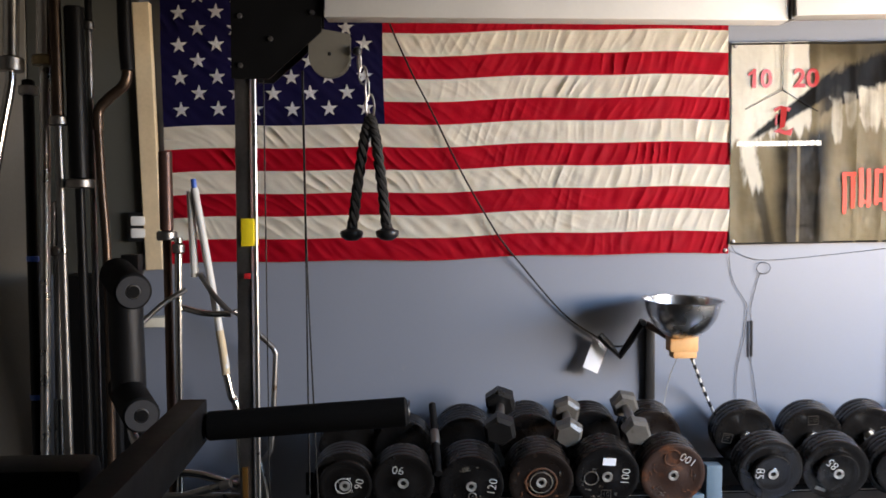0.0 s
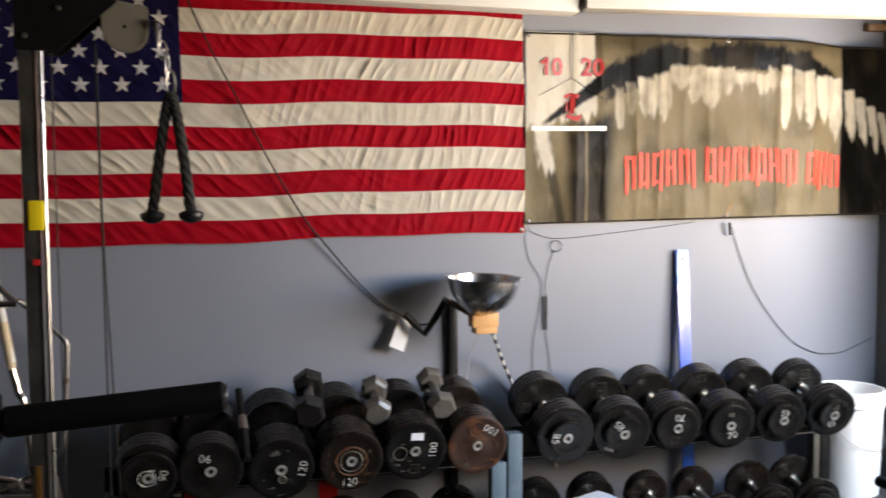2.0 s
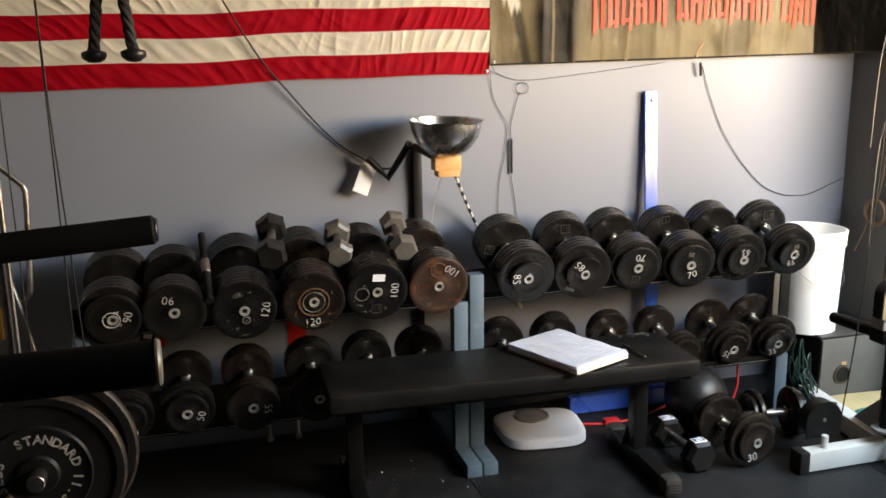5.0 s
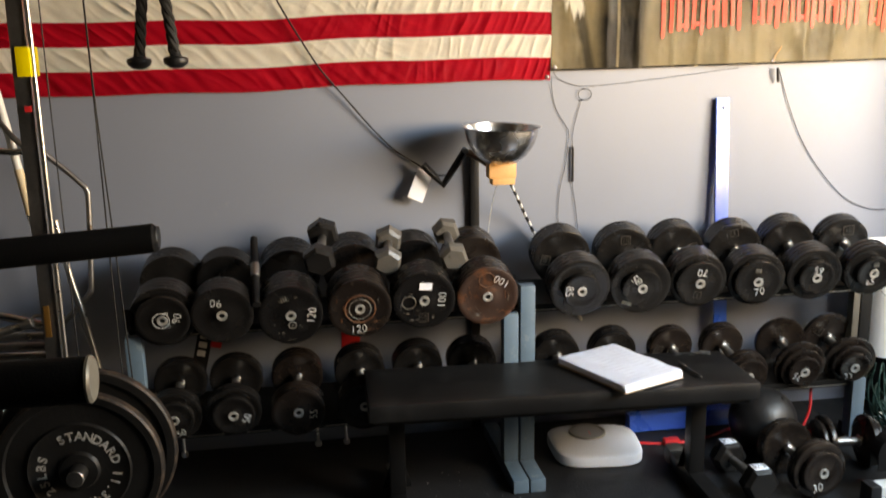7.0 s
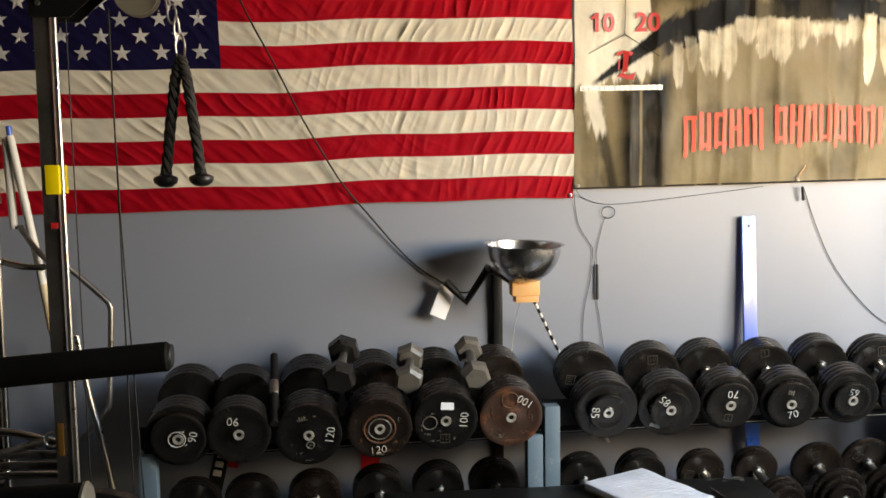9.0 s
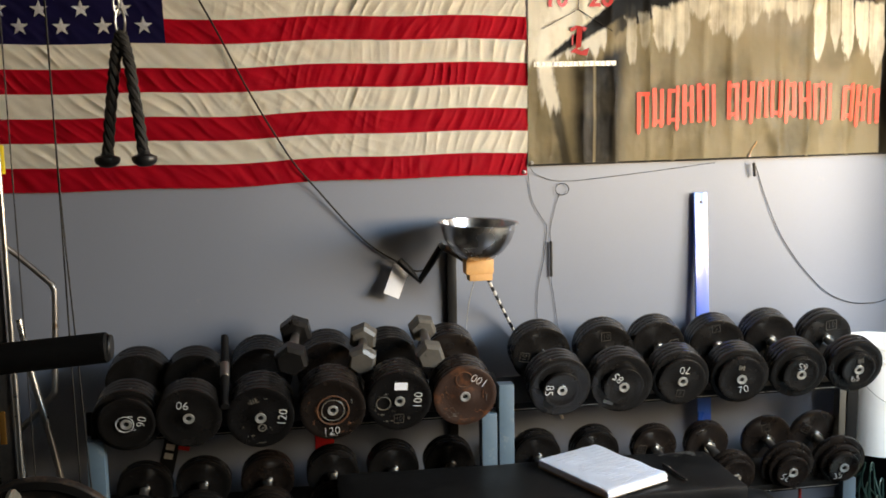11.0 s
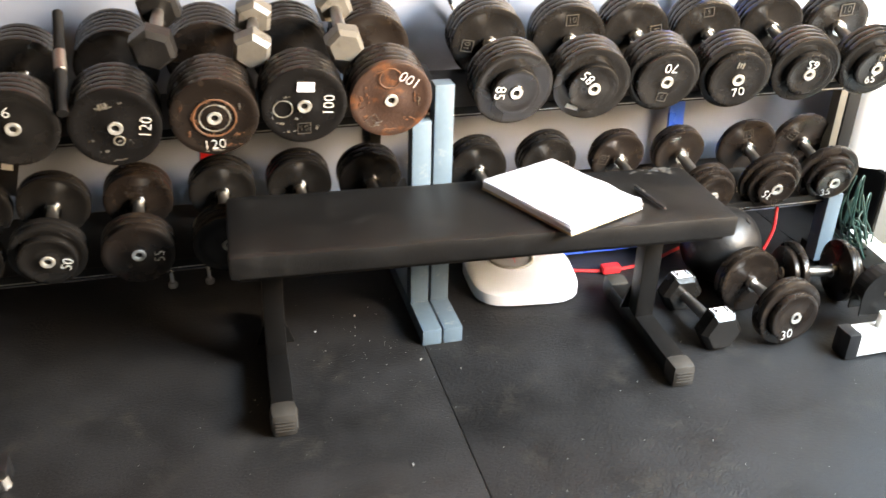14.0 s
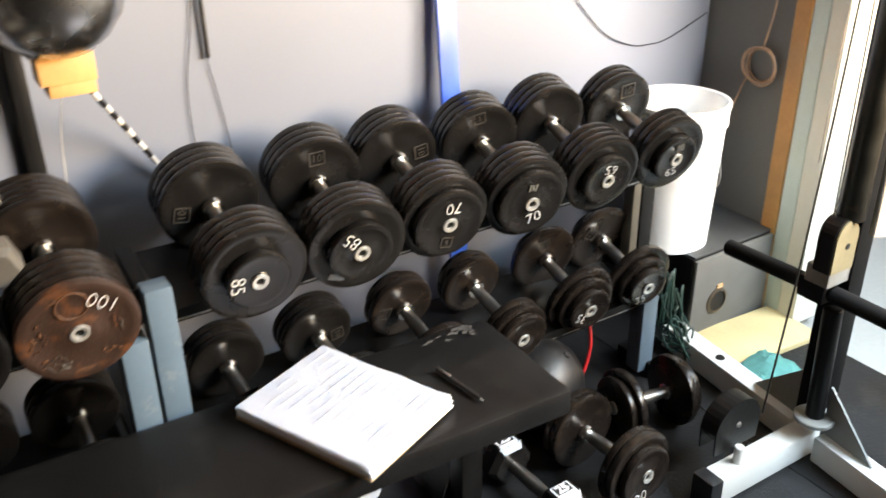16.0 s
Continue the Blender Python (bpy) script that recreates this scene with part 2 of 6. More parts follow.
def banner_print():
    """The printed face of the banner: olive ground, a brushed black arc over a row of pale ragged strokes."""
    m = bpy.data.materials.new("printed_vinyl")
    m.use_nodes = True
    nt = m.node_tree
    n, l = nt.nodes, nt.links
    bsdf = n["Principled BSDF"]
    tc = n.new("ShaderNodeTexCoord")
    sep = n.new("ShaderNodeSeparateXYZ")
    l.new(tc.outputs["UV"], sep.inputs[0])
    u, v = Term(nt, sep.outputs[0]), Term(nt, sep.outputs[1])

    def grain(su, sv, detail=3, shift=0.0):
        mp = n.new("ShaderNodeMapping")
        mp.inputs["Scale"].default_value, mp.inputs["Location"].default_value = (su, sv, 1), (shift, shift * 1.7, shift)
        l.new(tc.outputs["UV"], mp.inputs["Vector"])
        t = n.new("ShaderNodeTexNoise")
        t.inputs["Scale"].default_value, t.inputs["Detail"].default_value = 1.0, detail
        l.new(mp.outputs[0], t.inputs["Vector"])
        return Term(nt, t.outputs["Fac"]) - 0.5

    rough_edge = grain(55, 7, 4, 1.0)
    smear = grain(16, 2.0, 2, 2.0)
    wide = grain(6, 2.5, 3, 3.0)
    creases = grain(6, 4, 3, 6.0)
    fine_tooth = grain(40, 2.2, 3, 5.0)
    blotch = grain(3.2, 3.6, 4, 7.0)
    ragged = grain(24, 16, 4, 8.0)
    brush = grain(30, 1.4, 3, 9.0)

    def hump(c, w):
        return ((u - c) * (u - c) * (-1.0 / (w * w))).op("EXPONENT")

    edge = rough_edge * 0.03 + ragged * 0.035 + smear * 0.015
    # the brushed black arc: a low and a high edge that rise from the corner and sink at the far end
    right = (u - 1.25).op("MAXIMUM", 0.0)
    left = (u * -1.0 + 0.62).op("MAXIMUM", 0.0)
    low_edge = left * -0.42 + right * right * -3.2 + hump(0.66, 0.1) * 0.03 + hump(0.98, 0.16) * 0.035 + 0.585
    high_edge = left * -0.30 + right * -0.55 + right * right * -0.4 + hump(0.95, 0.2) * 0.01 + 0.705
    arch = (v - low_edge + edge + blotch * 0.05).step(-0.008, 0.012) * (high_edge - v + edge * 1.5 + wide * 0.06 + blotch * 0.06).step(-0.012, 0.02) * (u + edge).step(0.30, 0.36)
    dense = hump(0.45, 0.13) + hump(0.62, 0.10) * 0.5 + hump(0.84, 0.07) * 0.8 + hump(1.12, 0.10) * 0.75 + hump(1.34, 0.12) + u.step(1.36, 1.40)
    arch = arch * (dense.op("MINIMUM", 1.0) * 0.45 + 0.68 + blotch * 1.0 + smear * 0.5 + brush * 0.5).op("MAXIMUM", 0.12).op("MINIMUM", 1.0)
    # pale brush strokes hanging from the arc: middle, half width, head, tip, slant, strength
    strokes = None
    brushed = (
        (0.395, 0.022, 0.54, 0.355, 0.05, 0.62), (0.447, 0.022, 0.55, 0.42, 0.04, 0.45), (0.515, 0.040, 0.57, 0.40, 0.08, 0.85), (0.585, 0.042, 0.59, 0.405, 0.06, 0.75),
        (0.665, 0.045, 0.625, 0.53, 0.0, 0.72), (0.745, 0.036, 0.63, 0.47, -0.05, 0.98), (0.815, 0.045, 0.625, 0.445, -0.04, 1.0), (0.885, 0.036, 0.62, 0.51, 0.0, 0.9),
        (0.965, 0.055, 0.60, 0.54, 0.0, 0.85), (1.05, 0.036, 0.595, 0.51, 0.02, 0.72), (1.105, 0.026, 0.62, 0.52, 0.02, 0.6), (1.165, 0.030, 0.635, 0.37, 0.0, 1.0),
        (1.225, 0.020, 0.62, 0.41, 0.03, 0.62), (1.272, 0.026, 0.62, 0.37, 0.03, 0.85), (1.335, 0.032, 0.60, 0.40, 0.05, 0.9), (1.40, 0.036, 0.60, 0.33, 0.05, 1.0),
    )
    far_leaves = tuple((1.475 + 0.057 * k, 0.028 - 0.0026 * k, 0.55 - 0.036 * k, 0.33 - 0.026 * k, 0.12 + 0.043 * k, 0.85 - 0.11 * k) for k in range(4))
    for c, hw, head, tip, tilt, strength in brushed + far_leaves:
        off = (u - c + (v - head) * tilt + rough_edge * 0.02 + ragged * 0.025) * (1.0 / hw)
        sq = off * off
        one = sq.step(0.62, 1.15).inv() * ((v * -1.0 + head + edge + blotch * 0.05).step(-0.008, 0.012)) * ((v - tip - sq * ((head - tip) * 0.4) + rough_edge * 0.07 + ragged * 0.05 + brush * 0.05).step(-0.012, 0.02)) * strength
        strokes = one if strokes is None else strokes.op("MAXIMUM", one)
    body = (brush * 2.2 + wide * 1.0 + blotch * 1.5 + ragged * 1.0 + 0.82).op("MINIMUM", 1.0).op("MAXIMUM", 0.2)

    colour = None

    def rgb(c):
        node = n.new("ShaderNodeRGB")
        node.outputs[0].default_value = (*c, 1)
        return node.outputs[0]

    def over(under, c, fac):
        mx = n.new("ShaderNodeMix")
        mx.data_type = "RGBA"
        l.new(fac.out, mx.inputs["Factor"])
        l.new(under, mx.inputs["A"])
        l.new(c if not isinstance(c, tuple) else rgb(c), mx.inputs["B"])
        return mx.outputs["Result"]

    black = (0.006, 0.005, 0.004)
    olive = over(rgb((0.305, 0.245, 0.145)), (0.125, 0.1, 0.056), (blotch * 2.0 + wide * 0.9 + creases * 1.2 + v * 0.35 + 0.12).step(0.0, 1.0))
    colour = over(olive, (0.05, 0.04, 0.02), (v + blotch * 0.1).step(0.66, 0.74) * 0.55)
    # dark uprights under the corner, soft on one side
    first = ((u + rough_edge * 0.01 + blotch * 0.05 + v * 0.08).step(0.165, 0.225)) * ((u + rough_edge * 0.004).step(0.245, 0.252).inv())
    second = (u + rough_edge * 0.004).step(0.254, 0.262) * ((u + blotch * 0.06 + v * -0.05).step(0.315, 0.385).inv())
    posts = (first + second).op("MINIMUM", 1.0) * (v + smear * 0.2 + u * -0.35).step(0.28, 0.34).inv()
    colour = over(colour, black, posts * (wide * 0.8 + blotch * 1.0 + 1.0).op("MINIMUM", 1.0).op("MAXIMUM", 0.25))
    streak = (u + blotch * 0.08 + v * 0.25 - 0.16).op("ABSOLUTE").step(0.008, 0.03).inv() * (v.step(0.36, 0.42).inv())
    colour = over(colour, black, streak * 0.7)
    # far end: black print, with the shade past the fold painted in
    far = (u + rough_edge * 0.004).step(1.433, 1.44)
    colour = over(colour, black, far * (wide * 0.8 + 0.98).op("MINIMUM", 1.0))
    pale_far = (u + blotch * 0.1 + v * 0.12 - 1.70).op("ABSOLUTE").step(0.02, 0.05).inv() * (v.step(0.02, 0.06)) * (v.step(0.2, 0.26).inv()) * (fine_tooth * 2.5 + 0.6).step(0.0, 1.0)
    colour = over(colour, (0.36, 0.30, 0.2), pale_far * 0.8)
    colour = over(colour, black, arch)
    # thin grey wash where the brush ran dry in the middle
    wash = hump(0.98, 0.2) * hump(0.76, 0.55) * ((v + blotch * 0.1).step(0.42, 0.5)) * ((v + edge).step(0.58, 0.62).inv())
    colour = over(colour, (0.42, 0.36, 0.28), wash * (brush * 1.5 + 0.4).op("MAXIMUM", 0.0))
    tooth_colour = over(rgb((0.26, 0.2, 0.11)), (0.9, 0.84, 0.69), body)
    colour = over(colour, tooth_colour, strokes)
    # pale corner with its slanting black stroke
    corner = (u + rough_edge * 0.025 + (v - 0.6) * 0.05).step(0.285, 0.295).inv() * ((v - u * 0.12 + rough_edge * 0.1 + fine_tooth * 0.12).step(0.37, 0.40))
    corner = corner.op("MAXIMUM", (u + rough_edge * 0.03 + ragged * 0.04 + v * 0.2 - 0.135).op("ABSOLUTE").step(0.02, 0.04).inv() * ((v + fine_tooth * 0.2).step(0.19, 0.23)) * (v.step(0.45, 0.5).inv()))
    colour = over(colour, (0.86, 0.82, 0.71), corner)
    slope = v - (u * 0.60 + 0.345) - u * u * 0.15
    slant = slope.op("ABSOLUTE") + rough_edge * 0.02 - u * 0.11
    colour = over(colour, black, slant.step(-0.006, 0.010).inv() * u.step(0.05, 0.1) * (u.step(0.36, 0.42).inv()))
    l.new(colour, bsdf.inputs["Base Color"])
    rr = n.new("ShaderNodeMapRange")
    rr.inputs["To Min"].default_value, rr.inputs["To Max"].default_value = 0.3, 0.48
    l.new((wide + 0.5).out, rr.inputs["Value"])
    l.new(rr.outputs[0], bsdf.inputs["Roughness"])
    bsdf.inputs["Specular IOR Level"].default_value = 0.16
    b = n.new("ShaderNodeBump")
    b.inputs["Strength"].default_value, b.inputs["Distance"].default_value = 0.6, 0.02
    l.new((creases + smear * 0.22 + blotch * 0.8).out, b.inputs["Height"])
    l.new(b.outputs["Normal"], bsdf.inputs["Normal"])
    return m


PRINT = banner_print()


# ---- helpers for shapes ----
def mesh_of(bm, material, smooth=False, name="mesh"):
    me = bpy.data.meshes.new(name)
    bmesh.ops.recalc_face_normals(bm, faces=bm.faces)
    bm.to_mesh(me)
    bm.free()
    me.materials.append(material)
    if smooth:
        me.shade_smooth()
        me.set_sharp_from_angle(angle=radians(38))
    return me


def thing(name, m=Matrix(), label="", category="", group="", kind=""):
    ob = new(name)
    ob.matrix_world = m
    ob.empty_display_size = 0.1
    return tagged(ob, label, category, group, kind)


def part(name, bm, material, parent, label="", smooth=True, m=None):
    """A bmesh, or a mesh made before, as one mesh object under a thing or a part."""
    me = bm if isinstance(bm, bpy.types.Mesh) else mesh_of(bm, material, smooth, name)
    ob = new(name, me)
    if parent is not None:
        ob.parent = parent
    if m is not None:
        ob.matrix_local = m
    return tagged(ob, label) if label else ob


def box(bm, cx, cy, cz, sx, sy, sz, bevel=0.0, m=None):
    vs = bmesh.ops.create_cube(bm, size=1, matrix=(m or Matrix()) @ Matrix.Translation((cx, cy, cz)) @ Matrix.Diagonal((sx, sy, sz, 1)))["verts"]
    if bevel:
        es = list({e for v in vs for e in v.link_edges})
        bmesh.ops.bevel(bm, geom=es, offset=bevel, segments=2, profile=0.6, affect="EDGES")
    return bm


def boxm(cx, cy, cz, sx, sy, sz, bevel=0.0, m=None):
    return box(bmesh.new(), cx, cy, cz, sx, sy, sz, bevel, m)


def lathe(profile, seg=32, bm=None, m=None):
    """Turns (radius, height) pairs about local z."""
    bm = bm or bmesh.new()
    m = m or Matrix()
    rings = []
    for r, h in profile:
        if r < 1e-6:
            rings.append([bm.verts.new(m @ Vector((0, 0, h)))])
        else:
            rings.append([bm.verts.new(m @ Vector((r * math.cos(2 * math.pi * k / seg), r * math.sin(2 * math.pi * k / seg), h))) for k in range(seg)])
    for a, b in zip(rings, rings[1:]):
        for k in range(seg):
            j = (k + 1) % seg
            f = [a[k % len(a)], a[j % len(a)], b[j % len(b)], b[k % len(b)]]
            f = list(dict.fromkeys(f))
            if len(f) > 2:
                bm.faces.new(f)
    return bm


def cyl(r, a, b, seg=20, bm=None, bevel=0.002):
    """A round bar from a to b with eased ends."""
    a, b = Vector(a), Vector(b)
    d = (b - a).length
    m = Matrix.Translation(a) @ (b - a).to_track_quat("Z", "Y").to_matrix().to_4x4()
    e = min(bevel, r * 0.5, d * 0.3)
    return lathe([(0, 0), (r - e, 0), (r, e), (r, d - e), (r - e, d), (0, d)], seg, bm, m)


def smooth_path(points, steps=6):
    """Points on a Catmull-Rom curve through the given ones."""
    p = [Vector(q) for q in points]
    p = [2 * p[0] - p[1]] + p + [2 * p[-1] - p[-2]]
    out = []
    for i in range(1, len(p) - 2):
        for s in range(steps):
            t = s / steps
            out.append(0.5 * ((2 * p[i]) + (p[i + 1] - p[i - 1]) * t + (2 * p[i - 1] - 5 * p[i] + 4 * p[i + 1] - p[i + 2]) * t * t + (3 * p[i] - p[i - 1] - 3 * p[i + 1] + p[i + 2]) * t ** 3))
    return out + [p[-2]]


def tube(points, r, seg=8, bm=None, steps=6, taper=None):
    """A cord or bent pipe through points."""
    bm = bm or bmesh.new()
    pts = smooth_path(points, steps) if steps else [Vector(q) for q in points]
    side = None
    rings = []
    for i, p in enumerate(pts):
        way = (pts[min(i + 1, len(pts) - 1)] - pts[max(i - 1, 0)]).normalized()
        if side is None:
            side = way.orthogonal().normalized()
        side = (side - way * side.dot(way)).normalized()
        up = way.cross(side)
        rr = r if taper is None else r + (taper - r) * i / (len(pts) - 1)
        rings.append([bm.verts.new(p + rr * (side * math.cos(2 * math.pi * k / seg) + up * math.sin(2 * math.pi * k / seg))) for k in range(seg)])
    for a, b in zip(rings, rings[1:]):
        for k in range(seg):
            bm.faces.new((a[k], a[(k + 1) % seg], b[(k + 1) % seg], b[k]))
    bm.faces.new(rings[0])
    bm.faces.new(rings[-1])
    return bm


def slab(outline, y0, y1, bm=None):
    """A flat plate from an outline of (x, z), between two depths in y."""
    bm = bm or bmesh.new()
    a = [bm.verts.new((x, y0, z)) for x, z in outline]
    b = [bm.verts.new((x, y1, z)) for x, z in outline]
    bm.faces.new(a)
    bm.faces.new(b[::-1])
    n = len(outline)
    for k in range(n):
        bm.faces.new((a[k], a[(k + 1) % n], b[(k + 1) % n], b[k]))
    return bm


LETTERING = {}


def lettering(text, size, depth=0.0006, bold=0.0):
    """A mesh of the built-in font, in the x-y plane, centred."""
    key = (text, size, depth, bold)
    if key not in LETTERING:
        cu = bpy.data.curves.new("text", "FONT")
        cu.body, cu.size, cu.extrude, cu.align_x, cu.align_y, cu.offset = text, size, depth, "CENTER", "CENTER", bold
        cu.resolution_u = 3
        ob = bpy.data.objects.new("text", cu)
        scene.collection.objects.link(ob)
        me = bpy.data.meshes.new_from_object(ob.evaluated_get(bpy.context.evaluated_depsgraph_get()))
        bpy.data.objects.remove(ob)
        LETTERING[key] = me
    return LETTERING[key]


def write(text, size, material, parent, m, bold=0.0, name="number"):
    me = lettering(text, size, bold=bold)
    if not me.materials:
        me.materials.append(material)
    return part(name, me, material, parent, m=m)


FACE = pose(0, 0, 0, 90)  # turns lettering to stand upright and face -y


# ---- structure ----
WY, EX, WX, SY, H = 3.28, 2.87, -2.0, -3.2, 2.62


def structure(name, bm, material, label, category, smooth=False):
    ob = part(name, bm, material, None, smooth=smooth)
    return tagged(ob, label, category, kind="structure")


structure("wall_north", boxm((EX + WX) / 2, WY + 0.08, H / 2, EX - WX + 0.5, 0.16, H), WALL, "grey painted smooth garage wall", "wall")
structure("wall_west", boxm(WX - 0.08, 0, H / 2, 0.16, WY - SY, H), WALL_LOW_BOUNCE, "plain unseen side wall, toned down to cut bounced light", "wall")
structure("wall_south", boxm(0.4, SY - 0.08, H / 2, 5.4, 0.16, H), WALL_DARK, "unseen back wall, toned dark to cut bounced light", "wall")
# return turned from the doorway; part of its shade is in the darker colour
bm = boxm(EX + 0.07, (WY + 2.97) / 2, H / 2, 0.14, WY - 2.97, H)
structure("wall_east", bm, mat("shaded_brown_grey", (0.125, 0.12, 0.11), 0.7, var=0.1, scale=2), "brown-grey wall return beside the open garage doorway, darkened as its shade", "wall")
# unseen wall, added to narrow the opening that lets the light in
structure("wall_east_far", boxm(EX + 0.07, (SY - 0.45) / 2, H / 2, 0.14, -0.45 - SY, H), WALL_DARK, "unseen dark wall added to narrow the lit doorway", "wall")
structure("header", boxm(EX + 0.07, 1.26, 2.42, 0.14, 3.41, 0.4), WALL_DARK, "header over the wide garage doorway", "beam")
structure("ceiling", boxm(0.4, 0, H + 0.06, 5.4, 6.9, 0.12), CEIL, "unseen garage ceiling board, toned down to cut bounced light", "ceiling")
for nm, y0, y1, x0, mt, lb in (("jamb_wood", 2.915, 2.969, 2.862, ORANGE_WOOD, "orange stained wooden door jamb"), ("jamb_green", 2.86, 2.914, 2.866, PALE_GREEN, "pale green painted door jamb strip"), ("jamb_cream", 2.80, 2.859, 2.864, CREAM, "cream painted door casing")):
    structure(nm, boxm((x0 + 3.03) / 2, (y0 + y1) / 2, 1.11, 3.03 - x0, y1 - y0, 2.22, 0.004), mt, lb, "door jamb")
structure("wall_panel", boxm((WX - 1.34) / 2, WY - 0.008, 1.3, -1.34 - WX - 0.004, 0.016, 2.6, 0.002), mat("beige_wall_paint", (0.27, 0.25, 0.22), 0.7, var=0.1, scale=3), "pale beige panel on the wall behind the bars", "wall board")
structure("wall_board", boxm(-1.142, WY - 0.008, 1.96, 0.39, 0.016, 1.3, 0.002), mat("dark_grey_board", (0.06, 0.062, 0.054), 0.7, var=0.1, scale=3), "dark grey-green board on the wall beside the batten", "wall board")
structure("stud_trim", boxm(-0.915, WY - 0.022, 1.8, 0.06, 0.04, 0.95, 0.004, Matrix.Translation((-0.915, 0, 1.8)) @ Matrix.Rotation(radians(-2.0), 4, "Y") @ Matrix.Translation((0.915, 0, -1.8))), STUD, "bare pale wooden batten fixed upright on the wall", "trim")
structure("ground", boxm(0, 0, -0.3, 900, 900, 0.5), CONCRETE, "sunlit pale concrete driveway outside the garage", "ground")
structure("floor", boxm(0.435, 0.04, -0.03, 4.87, 6.48, 0.058), CONCRETE, "concrete garage floor slab", "floor")

# rubber mats, laid edge to edge
floor_ob = bpy.data.objects["floor"]
mats = ((-2.0, 0.927, 1.05, 3.27), (0.929, 2.314, 1.45, 3.27), (2.316, 2.86, 1.0, 3.27), (-2.0, 0.927, -1.1, 1.048), (0.929, 2.314, -0.7, 1.448), (2.316, 2.86, -0.7, 0.998), (-2.0, 0.927, -3.19, -1.102), (0.929, 2.86, -3.19, -0.702))
for x0, x1, y0, y1 in mats:
    part("rubber_mat", boxm((x0 + x1) / 2, (y0 + y1) / 2, 0.0, x1 - x0, y1 - y0, 0.012, 0.003), RUBBER, floor_ob, "black rubber gym mat")
FL = 0.006


# ---- flag ----
def flag():
    x0, z0, w, hh, slope = -0.862, 1.343, 2.055, 1.064, 0.0165
    root = thing("flag", Matrix.Translation((x0, WY - 0.028, z0)), "large striped and starred cloth flag hung on the grey wall", "flag")

    def relief(u, v):
        row = math.floor(v * 13 / hh)
        edge = abs(math.sin(math.pi * v * 13 / hh)) ** 0.5
        steep = min(max((u - 0.75) / 0.7 + (v / hh - 0.5) * 0.9, 0.0), 1.0)
        fold = 0.0
        for slant, along, share in ((u * 0.66 + v * 0.75, v * 0.66 - u * 0.75, 1 - steep), (u * 0.93 - v * 0.37, v * 0.93 + u * 0.37, steep)):
            bend = 4.5 * noise.noise((u * 3, v * 3, row * 1.7)) + 2.5 * noise.noise((u * 8, v * 5, row * 2.9))
            crest = 1 - abs(math.sin(slant * 80 + bend + row * 2.1))
            strength = max(0.0, 0.55 + 1.1 * noise.noise((slant * 7, along * 5, row + 0.5)))
            fold += share * (0.0078 * crest * crest * strength + 0.0066 * noise.noise((slant * 34, along * 6, row * 3.3)))
        return edge * fold + 0.014 * noise.noise((u * 1.6, v * 2.2, 7)) + 0.004 * noise.noise((u * 9, v * 14, 9))

    def place(u, v, off=0.0):
        sag = 0.004 * math.sin(u * 5.2) + 0.003 * math.sin(u * 11)
        return Vector((u + 0.006 * math.sin(v * 6), -relief(u, v) - off, v + slope * u + sag))

    sh = hh / 13
    cw = 0.79

    def cloth(u0, u1, v0, v1, nu, nv, off=0.0):
        bm = bmesh.new()
        g = [[bm.verts.new(place(u0 + (u1 - u0) * i / nu, v0 + (v1 - v0) * j / nv, off)) for i in range(nu + 1)] for j in range(nv + 1)]
        for j in range(nv):
            for i in range(nu):
                bm.faces.new((g[j][i], g[j][i + 1], g[j + 1][i + 1], g[j + 1][i]))
        bmesh.ops.solidify(bm, geom=bm.faces[:], thickness=0.0015)
        return bm

    for k in range(13):
        u0 = cw if k >= 6 else 0.0
        part("stripe", cloth(u0, w, k * sh, (k + 1) * sh, int(230 * (w - u0)), 16), F_RED if k % 2 == 0 else F_WHITE, root)
    canton = part("canton", cloth(0, cw, 6 * sh, hh, 120, 80), F_BLUE, root, "navy canton with white stars")
    for row in range(9):
        for c in range(6 if row % 2 == 0 else 5):
            u = cw * (1 + 2 * c + row % 2) / 12
            v = 6 * sh + 7 * sh * (1 - (row + 1) / 10)
            bm = bmesh.new()
            mid = bm.verts.new(place(u, v, 0.004))
            ring = []
            for k in range(10):
                r = 0.031 if k % 2 == 0 else 0.0122
                a = math.pi / 2 + k * math.pi / 5
                ring.append(bm.verts.new(place(u + r * math.cos(a), v + r * math.sin(a), 0.0032)))
            for k in range(10):
                bm.faces.new((mid, ring[k], ring[(k + 1) % 10]))
            bmesh.ops.solidify(bm, geom=bm.faces[:], thickness=0.0012)
            part("star", bm, STAR, canton, smooth=False)
    for u, v in ((w - 0.012, 0.012), (w - 0.012, hh - 0.02)):
        part("grommet", lathe([(0.0035, 0), (0.0035, 0.003), (0.006, 0.0025), (0.0075, 0)], 16, None, Matrix.Translation(place(u, v, 0.003)) @ pose(0, 0, 0, 90)), STEEL_DULL, root)


flag()


